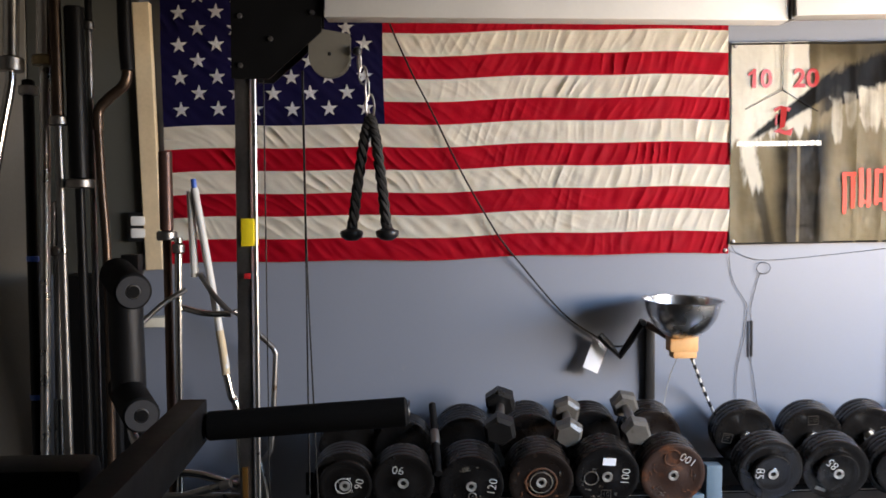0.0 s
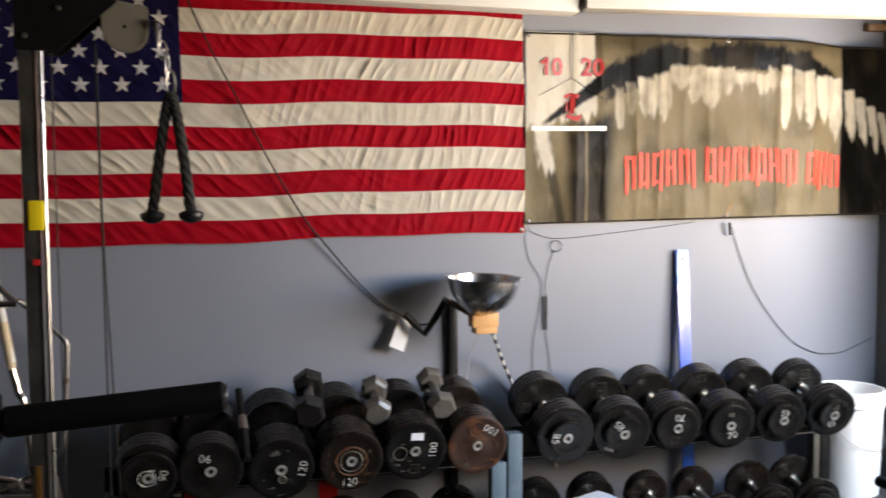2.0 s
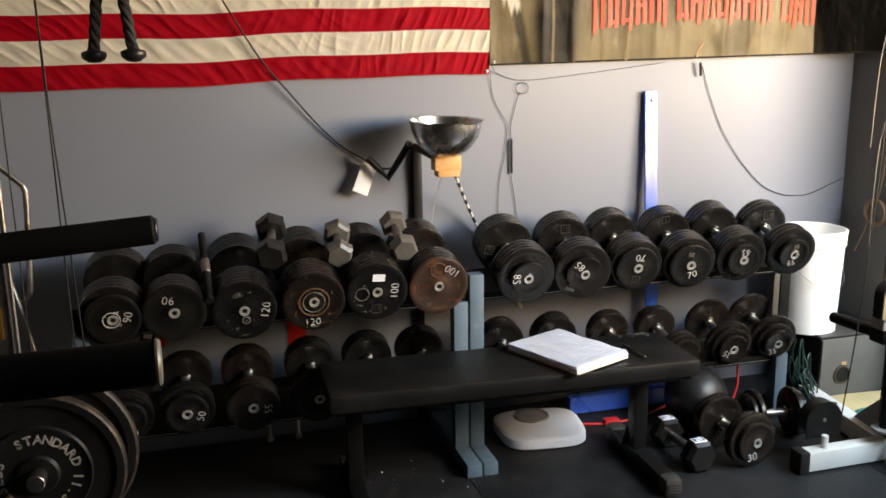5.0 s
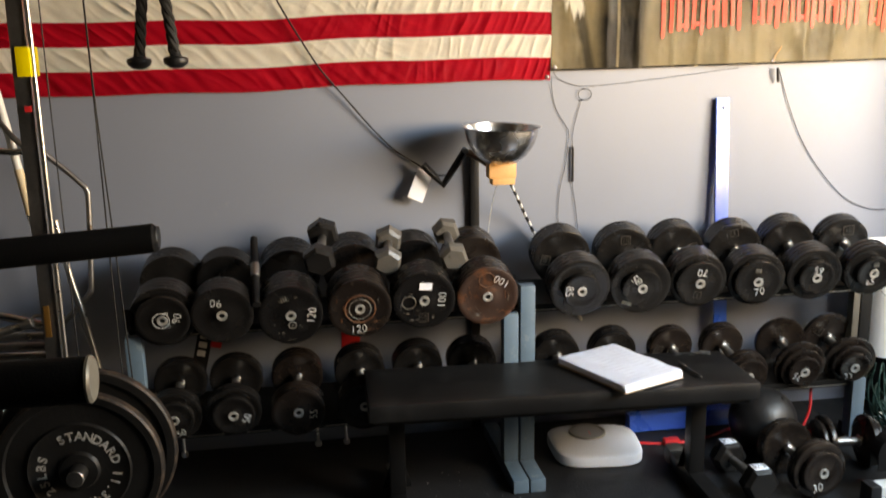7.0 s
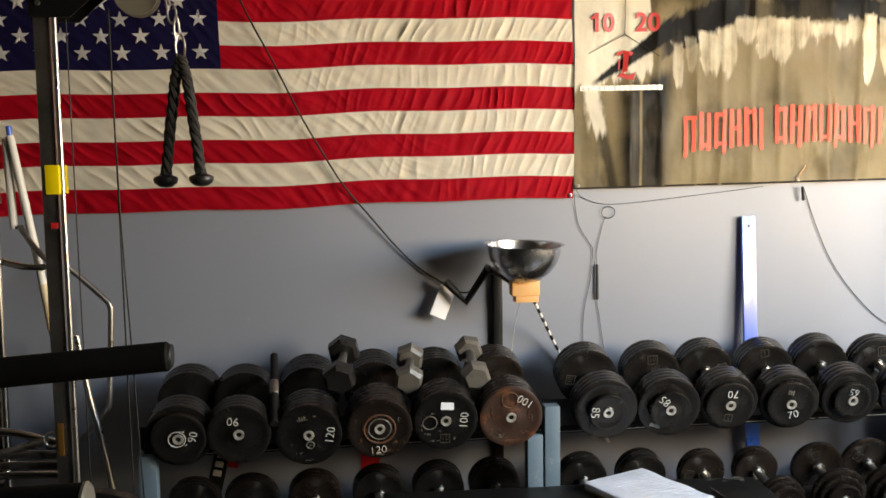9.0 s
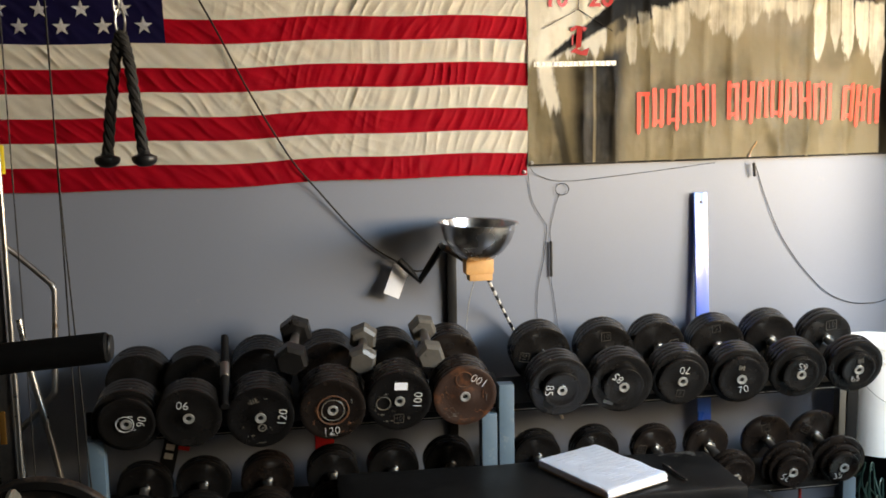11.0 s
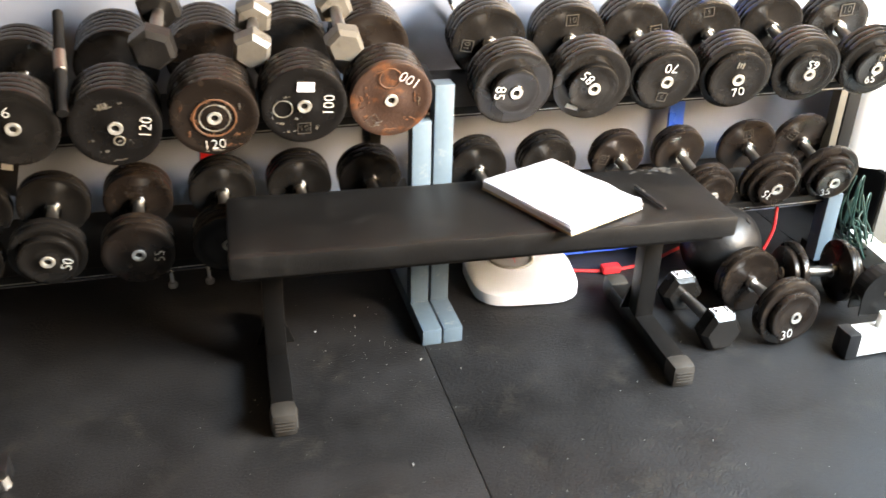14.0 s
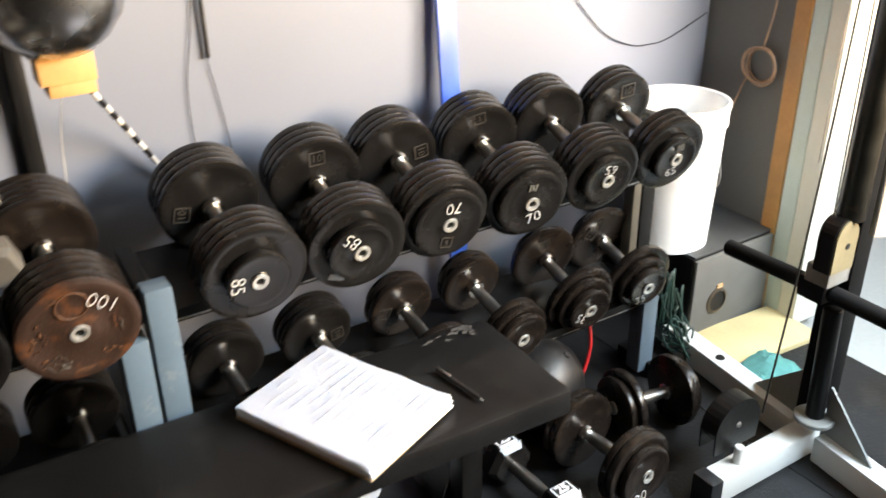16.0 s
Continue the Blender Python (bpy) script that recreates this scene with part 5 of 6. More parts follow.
        part("end_cap", boxm(fx + s * 0.028, fy, ft / 2 + 0.007 + FL, 0.04, 0.062, ft + 0.01, 0.008), PLASTIC_BLACK, root, "black rubber end cap")
        if s > 0:
            continue
        part("lower_stub", cyl(0.012, (cx + s * 0.262, ty, 0.07), (cx + s * 0.262, ty, 0.13), 14), WHITE_PAINT, root)
        lx = cx + s * 0.255
        for y in (ty + 0.018, ty + 0.062):
            arc = [(lx + 0.074 * math.cos(a), 0.172 + 0.074 * math.sin(a)) for a in [math.pi * k / 16 for k in range(17)]]
            part("pulley_guard", slab(arc + [(lx - 0.07, 0.115), (lx + 0.07, 0.115)], y, y + 0.004), BLACK_PAINT, root, "black half-round pulley guard", smooth=False)
        part("guard_rim", slab([(lx + 0.074 * math.cos(a), 0.172 + 0.074 * math.sin(a)) for a in [math.pi * k / 16 for k in range(17)]] + [(lx + 0.070 * math.cos(a), 0.172 + 0.070 * math.sin(a)) for a in [math.pi - math.pi * k / 16 for k in range(17)]], ty + 0.0225, ty + 0.0615), BLACK_PAINT, root, smooth=False)
        part("pulley", lathe([(0.008, -0.01), (0.058, -0.01), (0.060, -0.008), (0.052, 0), (0.060, 0.008), (0.058, 0.01), (0.008, 0.01)], 28, None, pose(lx, ty + 0.042, 0.175, 90)), PLASTIC_BLACK, root)
        part("guard_bolt", lathe([(0, 0.004), (0.006, 0.004), (0.008, 0)], 8, None, pose(lx, ty + 0.018, 0.178, 90)), STEEL_DULL, root)
    # base of the tower by the doorway, with two triangular gussets
    m = Matrix.Translation((2.405, 2.40, 0)) @ Matrix.Rotation(radians(-7), 4, "Z")
    part("base_tube", boxm(0, 0.285, 0.042 + FL, 0.06, 0.50, 0.07, 0.003, m), WHITE_PAINT, root, "white painted base tube")
    part("base_tube", boxm(0, -0.21, 0.042 + FL, 0.06, 0.33, 0.07, 0.003, m), WHITE_PAINT, root, "white painted base tube")
    part("base_bolt", lathe([(0, 0.003), (0.012, 0.003), (0.014, 0)], 14, None, m @ pose(0, 0.325, 0.0772 + FL)), CABLE, root)
    turn = m @ Matrix.Rotation(radians(90), 4, "Z")
    for a in (1, -1):
        bm = slab([(a * 0.042, 0.086), (a * 0.19, 0.086), (a * 0.042, 0.22)], -0.003, 0.003)
        bmesh.ops.transform(bm, matrix=turn, verts=bm.verts)
        part("base_gusset", bm, GREY_PAINT, root, "grey triangular gusset", smooth=False)
    part("peg_sleeve", cyl(0.022, (2.372, 2.372, 0.14), (2.378, 2.385, 0.43), 20), BLACK_PAINT, root, "black sleeve")
    part("peg_flange", cyl(0.048, (2.372, 2.372, 0.128), (2.372, 2.372, 0.14), 28), GREY_PAINT, root, "grey round flange")
    part("hand_bar", cyl(0.0205, (2.396, 2.714, 0.447), (2.382, 2.47, 0.462), 20, None, 0.006), FOAM, root, "black foam grip")
    part("hand_bar", cyl(0.0205, (2.378, 2.40, 0.464), (2.40, 2.10, 0.45), 20, None, 0.006), FOAM, root, "black foam grip")
    part("bar_clamp", boxm(2.378, 2.435, 0.465, 0.055, 0.07, 0.055, 0.006), BLACK_PAINT, root)
    part("bracket_box", boxm(2.365, 2.41, 0.52, 0.075, 0.06, 0.045, 0.003), GREY_PAINT, root, "grey bracket box")
    arc = [(2.345 + 0.037 * math.cos(a), 0.625 + 0.04 * math.sin(a)) for a in [math.pi * k / 12 for k in range(13)]]
    part("bracket_cheek", slab(arc + [(2.308, 0.545), (2.382, 0.545)], 2.366, 2.37), mat("tan_zinc_plate", (0.21, 0.175, 0.105), 0.5, 0.2, var=0.15, scale=20), root, "tan half-round plate", smooth=False)
    part("cheek_hole", lathe([(0, 0.001), (0.007, 0.001), (0.008, 0)], 14, None, pose(2.35, 2.366, 0.605, 90)), CABLE, root)
    part("bracket_cheek", slab([(x - 0.004, z + 0.004) for x, z in arc] + [(2.304, 0.545), (2.378, 0.545)], 2.371, 2.41), BLACK_PAINT, root, "black rim of the plate", smooth=False)
    for pts in (((2.30, 2.42, 1.93), (2.289, 2.42, 1.733), (2.278, 2.42, 1.505), (2.318, 2.42, 1.35), (2.276, 2.42, 1.134), (2.27, 2.42, 0.8)), ((2.316, 2.42, 1.93), (2.314, 2.42, 1.715), (2.281, 2.42, 1.581), (2.25, 2.42, 1.409), (2.24, 2.42, 1.135))):
        part("loose_wire", tube(pts, 0.0011, 5), PALE_WIRE, root, "thin loose wire")
    part("weight_peg", cyl(0.0235, (-0.385, 2.33, 0.372), (-0.385, 2.50, 0.372), 20), STEEL_DULL, root, "dull steel weight peg")
    part("peg_carriage", boxm(-0.42, 2.502, 0.374, 0.13, 0.012, 0.10, 0.003), BLACK_PAINT, root)
    part("tape", boxm(-0.4395, 2.535, 1.476, 0.035, 0.09, 0.077, 0.002), YELLOW, root, "yellow tape wrap")
    # amber patch paints a reflection low on the column
    part("tape", boxm(-0.456, 2.504, 0.77, 0.016, 0.006, 0.09, 0.001), mat("amber_reflection", (0.11, 0.05, 0.008), 0.5), root, "amber patch painted as a reflection")
    part("sticker", boxm(-0.4425, 2.503, 1.354, 0.018, 0.004, 0.016, 0.001), RED, root)
    return root


crossover()


def triceps_rope():
    root = thing("rope_attachment", Matrix(), "black twisted triceps rope with rubber ends hanging from a steel clip", "rope attachment")
    top = Vector((-0.098, 2.50, 1.798))
    for end in (Vector((-0.153, 2.52, 1.474)), Vector((-0.052, 2.47, 1.476))):
        path = smooth_path([top, top.lerp(end, 0.2) + Vector((0.006 * (1 if end.x > top.x else -1), 0, 0)), top.lerp(end, 0.6) + Vector((0.004 * (1 if end.x > top.x else -1), 0, 0)), end], 14)
        bm = bmesh.new()
        for k in range(3):
            strand = []
            for i, p in enumerate(path):
                a = i * 0.62 + k * 2 * math.pi / 3
                strand.append(p + Vector((0.0075 * math.cos(a), 0.0075 * math.sin(a), 0)))
            tube(strand, 0.0088, 7, bm, 0)
        part("rope", bm, ROPE, root)
        part("rubber_end", lathe([(0, -0.024), (0.016, -0.022), (0.030, -0.012), (0.033, -0.002), (0.031, 0.004), (0.016, 0.010), (0.012, 0.02), (0, 0.02)], 24, None, Matrix.Translation(end)), PLASTIC_BLACK, root, "round black rubber end")
    def link(c, w, hgt, turn):
        pts = [Vector((w * math.cos(a), 0, hgt * math.sin(a))) for a in [2 * math.pi * k / 12 for k in range(13)]]
        m = Matrix.Translation(c) @ Matrix.Rotation(turn, 4, "Z")
        return tube([m @ p for p in pts], 0.0032, 6, None, 3)
    for c, w, hh, tn in (((-0.098, 2.50, 1.823), 0.012, 0.035, 0.3), ((-0.106, 2.502, 1.872), 0.013, 0.031, 1.2), ((-0.117, 2.505, 1.911), 0.011, 0.025, 0.2), ((-0.127, 2.508, 1.947), 0.011, 0.025, 1.3)):
        part("clip", link(Vector(c), w, hh, tn), STEEL_DULL, root, "steel snap clip")
    part("stop_ball", lathe([(0, -0.014), (0.012, -0.008), (0.014, 0), (0.012, 0.008), (0, 0.014)], 16, None, Matrix.Translation((-0.133, 2.51, 1.978))), PLASTIC_BLACK, root)


triceps_rope()
clip2 = thing("cable_clip", Matrix(), "steel snap clip and short chain hanging from the tower", "clip")
for x, z, w, hh in ((2.348, 1.963, 0.006, 0.022), (2.338, 1.93, 0.008, 0.022), (2.329, 1.872, 0.014, 0.046), (2.326, 1.817, 0.008, 0.02)):
    pts = [Vector((x + w * math.cos(a) * (1 + 0.25 * math.sin(a)), 2.375 + 0.5 * w * math.cos(a), z + hh * math.sin(a))) for a in [2 * math.pi * j / 12 for j in range(13)]]
    part("link", tube(pts, 0.0032, 6, None, 2), STEEL, clip2)
stirrup = thing("stirrup_handle", Matrix(), "black steel stirrup handle with a foam grip hanging from the clip", "cable handle")
part("swivel", lathe([(0, -0.03), (0.009, -0.03), (0.009, -0.012), (0.015, -0.01), (0.015, 0.012), (0.007, 0.016), (0.007, 0.032), (0, 0.034)], 16, None, Matrix.Translation((2.306, 2.375, 1.772))), MATTE, stirrup, "black swivel")
part("frame", tube([(2.222, 2.375, 1.607), (2.222, 2.375, 1.66), (2.262, 2.375, 1.736), (2.30, 2.375, 1.742), (2.345, 2.375, 1.742), (2.382, 2.373, 1.738), (2.410, 2.352, 1.69), (2.416, 2.345, 1.65), (2.412, 2.345, 1.607)], 0.0045, 7), MATTE, stirrup, "bent steel strap")
part("grip", cyl(0.0135, (2.216, 2.375, 1.603), (2.418, 2.345, 1.608), 20, None, 0.003), FOAM, stirrup, "black foam grip")


# ---- lever arm with rollers, plate stand ----
def lever():
    root = thing("lever_machine", Matrix(), "black steel lever arm machine with foam roller bars", "gym machine")
    m = Matrix.Translation((-0.39, 1.6, 1.158)) @ Matrix.Rotation(radians(0.8), 4, "Z")
    part("arm", boxm(0, -0.78, 0, 0.048, 1.58, 0.076, 0.003, m), MATTE, root, "black square-tube arm")
    part("roller", cyl(0.0262, (-0.363, 1.585, 1.152), (-0.002, 1.585, 1.174), 28, None, 0.006), FOAM, root, "thick black foam roller")
    part("roller", cyl(0.0262, (-1.3, 0.955, 1.135), (0.008, 0.955, 1.142), 28, None, 0.004), FOAM, root, "black foam roller")
    part("roller_cap", lathe([(0, 0.006), (0.024, 0.006), (0.027, 0.003), (0.027, 0)], 24, None, pose(0.008, 0.955, 1.142, 0, 90)), mat("worn_zinc", (0.30, 0.28, 0.235), 0.45, 0.3, var=0.2, scale=40), root, "pale round end cap")
    part("roller_cap", lathe([(0, 0.003), (0.02, 0.003), (0.022, 0)], 20, None, pose(-0.002, 1.585, 1.174, 0, 90)), PLASTIC_BLACK, root)
    part("pad", boxm(-0.95, 1.33, 1.07, 0.95, 0.1, 0.19, 0.02), VINYL, root, "black padded cushion")
    part("upright", boxm(-0.40, 0.45, 0.58, 0.06, 0.06, 1.1, 0.003), BLACK_PAINT, root)
    part("upright", boxm(-0.95, 1.42, 0.54, 0.06, 0.06, 1.06, 0.003), BLACK_PAINT, root)
    part("base", boxm(-0.68, 0.45, 0.036, 0.7, 0.06, 0.05, 0.003), BLACK_PAINT, root)
    part("base", boxm(-0.95, 0.95, 0.036, 0.06, 1.1, 0.05, 0.003), BLACK_PAINT, root)


lever()


WORN_CHALK = mat("worn_pale_paint", (0.30, 0.29, 0.27), 0.7, var=0.5, scale=70, wear=(0.06, 0.055, 0.05), wear_at=0.6, wear_scale=60)


def weight_plate(x, y, z, r, t, label, text):
    root = thing("weight_plate", pose(x, y, z, 0, 0, -1), label, "weight plate", "plates on the peg")
    h = t / 2
    rusty = mat("worn_black_iron", (0.008, 0.0075, 0.0072), 0.42, var=0.35, scale=14, bump=0.5, wear=(0.05, 0.034, 0.024), wear_at=0.66, wear_scale=11)
    prof = [(0.0255, -h - 0.004), (0.05, -h - 0.004), (0.056, -h + 0.006), (r * 0.56, -h + 0.006), (r * 0.60, -h + 0.001), (r * 0.62, -h + 0.009), (r * 0.86, -h + 0.009), (r * 0.885, -h), (r - 0.006, -h), (r, -h + 0.006), (r, h - 0.006), (r - 0.006, h), (0.0255, h), (0.0255, -h - 0.004)]
    body = part("disc", lathe(prof, 64, None, pose(0, 0, 0, -90)), rusty, root, "black cast iron disc")
    part("rim", lathe([(r - 0.007, -h - 0.0004), (r - 0.002, -h + 0.002), (r + 0.0006, -h + 0.007), (r + 0.0006, h - 0.007)], 64, None, pose(0, 0, 0, -90)), mat("bare_worn_rim", (0.075, 0.052, 0.038), 0.5, 0.3, var=0.5, scale=16, bump=0.4, wear=(0.02, 0.016, 0.014), wear_at=0.48, wear_scale=16), root, "rim with the paint worn off")
    for word, start in text:
        for k, ch in enumerate(word):
            a = radians(start - k * 14.2)
            rr = r * 0.44
            write(ch, 0.035, WORN_CHALK, body, Matrix.Translation((rr * math.cos(a), -h + 0.0052, rr * math.sin(a))) @ FACE @ pose(0, 0, 0, 0, 0, math.degrees(a) - 90), bold=0.0009, name="letter")
    return root


weight_plate(-0.385, 2.40, 0.372, 0.226, 0.034, "black iron plate with raised pale lettering on the tower peg", (("STANDARD", 114), ("25LBS", 215), ("11.34KG", 350)))
weight_plate(-0.378, 2.468, 0.392, 0.248, 0.03, "larger black iron plate with a worn rim on the tower peg", ())


part("wall_ledge", boxm(-0.90, WY - 0.04, 1.14, 0.09, 0.07, 0.035, 0.003), CREAM, None)
tagged(bpy.data.objects["wall_ledge"], "small cream painted ledge on the wall", "ledge", kind="structure")
# ---- barbells, curl bar and roller pads by the side wall ----
def barbell(top, foot, label, sleeve_mt=STEEL, shaft_mt=STEEL_DULL, sl=0.42, r=0.025, sr=0.014, rings=()):
    root = thing("barbell", Matrix(), label, "barbell", "bars stored upright")
    a, b = Vector(top), Vector(foot)
    way = (b - a).normalized()
    part("sleeve", cyl(r, a, a + way * sl, 20, None, 0.004), sleeve_mt, root)
    part("collar", cyl(r * 1.5, a + way * sl, a + way * (sl + 0.03), 20, None, 0.004), STEEL_DULL, root)
    part("shaft", cyl(sr, a + way * (sl + 0.03), b, 16), shaft_mt, root)
    for d, mt in rings:
        part("tape_ring", cyl(sr * 1.12, a + way * d, a + way * (d + 0.018), 16), mt, root, "coloured tape ring")
    return root


BRONZE = mat("browned_bar_steel", (0.085, 0.058, 0.042), 0.35, 0.8, var=0.3, scale=14)
BRASS = mat("browned_brass", (0.34, 0.25, 0.13), 0.35, 0.9, var=0.35, scale=30, bump=0.2)
bar = "steel barbell standing upright against the wall"
angled = thing("curl_bar", Matrix(), "chrome angled curl bar standing against the wall", "curl bar", "bars stored upright")
part("sleeve", cyl(0.0245, (-1.250, 2.95, 2.42), (-1.262, 2.95, 2.03), 20, None, 0.004), CHROME, angled, "bright chrome sleeve")
part("collar", cyl(0.042, (-1.262, 2.95, 2.03), (-1.264, 2.95, 1.985), 22, None, 0.004), STEEL_DULL, angled)
part("shaft", tube([(-1.264, 2.95, 1.985), (-1.268, 2.95, 1.93), (-1.31, 2.94, 1.70), (-1.41, 2.92, 1.1), (-1.60, 2.9, FL)], 0.016, 14), CHROME, angled)
barbell((-1.150, 2.96, 2.42), (-1.188, 2.93, FL), bar + " with a brass collar", CHROME, STEEL, 0.385, 0.027, 0.0165)
for ob in bpy.data.objects["barbell"].children:
    if ob.name.startswith("collar"):
        ob.data.materials[0] = BRASS
barbell((-1.226, 2.99, 1.965), (-1.205, 2.96, FL), "black barbell with blue tape rings standing upright", BLACK_PAINT, BLACK_PAINT, 0.02, 0.02, 0.018, ((0.575, BLUE), (1.03, BLUE)))
barbell((-1.116, 2.93, 2.42), (-1.085, 2.92, FL), bar + ", browned, with a bright collar", BRONZE, STEEL_DULL, 0.58, 0.019, 0.0135, ((0.40, STEEL), (1.0, CHROME)))
chrome_bar = barbell((-1.138, 2.98, 1.57), (-1.145, 2.97, FL), "short dull barbell with bright sleeves standing upright", CHROME, STEEL_DULL, 0.15, 0.016, 0.014)
part("sleeve", cyl(0.019, (-1.1415, 2.975, 0.92), (-1.1425, 2.974, 0.72), 18, None, 0.003), CHROME, chrome_bar, "bright chrome sleeve")
barbell((-1.058, 2.94, 2.19), (-1.03, 2.95, FL), "dark barbell standing upright beside the others", BLACK_PAINT, BLACK_PAINT, 0.55, 0.031, 0.015)
barbell((-1.022, 2.97, 2.25), (-1.008, 2.97, FL), "thin dark bar standing upright", BLACK_PAINT, STEEL_DULL, 0.1, 0.012, 0.010)
barbell((-0.779, 2.95, 1.73), (-0.760, 2.93, FL), "browned barbell with a dark sleeve standing upright", mat("browned_steel", (0.10, 0.055, 0.045), 0.4, 0.6, var=0.3, scale=14), mat("browned_shaft", (0.13, 0.08, 0.06), 0.4, 0.7, var=0.3, scale=14), 0.26, 0.022, 0.014)
barbell((-0.733, 2.92, 1.45), (-0.745, 2.92, FL), "short chrome bar standing upright", CHROME, CHROME, 0.02, 0.013, 0.0125)
curl = thing("bent_bar", Matrix(), "dark bent bar with a browned steel shaft standing upright", "curl bar", "bars stored upright")
part("upper", tube([(-0.905, 2.95, 2.40), (-0.90, 2.95, 2.1), (-0.893, 2.95, 1.99)], 0.022, 14), BLACK_PAINT, curl)
part("bend", tube([(-0.893, 2.95, 1.99), (-0.905, 2.95, 1.945), (-0.955, 2.95, 1.90), (-0.988, 2.95, 1.86), (-0.99, 2.95, 1.80)], 0.017, 12), BRONZE, curl)
part("shaft", tube([(-0.99, 2.95, 1.80), (-0.982, 2.95, 1.6), (-0.97, 2.95, 1.35), (-0.968, 2.95, 0.6), (-0.97, 2.95, FL)], 0.014, 12), BRONZE, curl, "browned steel shaft")


def handle_frame():
    root = thing("rowing_handle", Matrix(), "chrome and white tubular rowing handle hung against the flag", "cable handle")
    part("tube", tube([(-0.684, 2.94, 1.61), (-0.65, 2.94, 1.40), (-0.618, 2.94, 1.20), (-0.59, 2.94, 1.02)], 0.0125, 12), WHITE_PAINT, root, "white tube")
    part("grip", tube([(-0.61, 2.94, 1.145), (-0.60, 2.94, 1.08), (-0.59, 2.94, 1.0)], 0.0135, 12), STUD, root, "tan grip")
    part("tube", tube([(-0.59, 2.94, 1.0), (-0.575, 2.94, 0.93), (-0.55, 2.94, 0.8), (-0.52, 2.94, FL)], 0.0125, 12), CHROME, root)
    part("tube", tube([(-0.699, 2.95, 1.60), (-0.694, 2.95, 1.45), (-0.689, 2.95, 1.32)], 0.0125, 12), WHITE_PAINT, root, "white tube")
    part("tip", cyl(0.009, (-0.684, 2.94, 1.61), (-0.687, 2.94, 1.64), 12), BLUE, root, "blue plastic tip")
    part("cross_tube", tube([(-0.73, 2.93, 1.222), (-0.65, 2.91, 1.205), (-0.562, 2.90, 1.203)], 0.011, 12), CHROME, root)
    part("cross_tube", tube([(-0.67, 2.94, 1.33), (-0.62, 2.92, 1.26), (-0.562, 2.90, 1.203)], 0.009, 12), STEEL_DULL, root)


handle_frame()


# lighter copy of the black foam, for roller ends that catch the light
LIT_FOAM = mat("lit_foam", (0.045, 0.045, 0.048), 0.75, spec=0.15, var=0.15, scale=20, bump=0.3)


def roller_pads():
    root = thing("leg_roller_stand", Matrix(), "black leg roller stand with two foam rollers on steel pins", "gym machine")
    for z, x in ((1.323, -0.721), (0.993, -0.705)):
        a, b = Vector((x, 2.38, z)), Vector((x - 0.115, 2.62, z + 0.03))
        part("roller", lathe([(0.02, 0), (0.044, 0), (0.049, 0.006), (0.049, (b - a).length), (0.02, (b - a).length), (0.02, 0)], 28, None, Matrix.Translation(a) @ (b - a).to_track_quat("Z", "Y").to_matrix().to_4x4()), FOAM, root, "black foam roller")
        part("roller_end", lathe([(0.02, 0.0), (0.043, 0.0)], 28, None, Matrix.Translation(a - (b - a).normalized() * 0.0008) @ (a - b).to_track_quat("Z", "Y").to_matrix().to_4x4()), LIT_FOAM, root, "foam end face lightened as if lit")
        part("pin", cyl(0.0195, a - (b - a).normalized() * 0.002, b, 18), STEEL_DULL, root, "steel pin")
        part("pin_hole", lathe([(0, 0.0), (0.0165, 0.0)], 20, None, Matrix.Translation(a - (b - a).normalized() * 0.0032) @ (a - b).to_track_quat("Z", "Y").to_matrix().to_4x4()), MATTE, root)
    part("upright_pad", cyl(0.048, (-0.79, 2.56, 1.0), (-0.80, 2.56, 1.36), 24, None, 0.02), VINYL, root, "upright black vinyl pad")
    part("upright", boxm(-0.80, 2.64, 0.71, 0.05, 0.05, 1.4, 0.003), BLACK_PAINT, root)
    part("base", boxm(-0.80, 2.60, 0.034, 0.06, 0.5, 0.05, 0.003), BLACK_PAINT, root)
    part("brace", tube([(-0.78, 2.62, 1.20), (-0.72, 2.66, 1.26), (-0.66, 2.70, 1.30)], 0.008, 10), STEEL_DULL, root)
    part("lower_tube", tube([(-0.77, 2.5, 0.95), (-0.74, 2.46, 0.90), (-0.66, 2.44, 0.93)], 0.013, 12), STEEL, root)


roller_pads()


def lat_bar():
    root = thing("bent_cable_bar", Matrix(), "chrome bent cable bar leaning behind the tower", "cable bar")
    part("rod", tube([(-0.60, 3.14, 1.185), (-0.58, 3.15, 1.168), (-0.48, 3.16, 1.065), (-0.463, 3.16, 1.04), (-0.46, 3.16, 1.0), (-0.475, 3.15, 0.72), (-0.485, 3.15, 0.68), (-0.51, 3.15, 0.65), (-0.57, 3.15, 0.59), (-0.63, 3.15, 0.53)], 0.0098, 12), STEEL_DULL, root)
    part("stay", tube([(-0.56, 3.10, 0.95), (-0.53, 3.10, 0.75), (-0.49, 3.10, 0.55), (-0.40, 3.10, FL)], 0.0105, 12), STEEL, root)


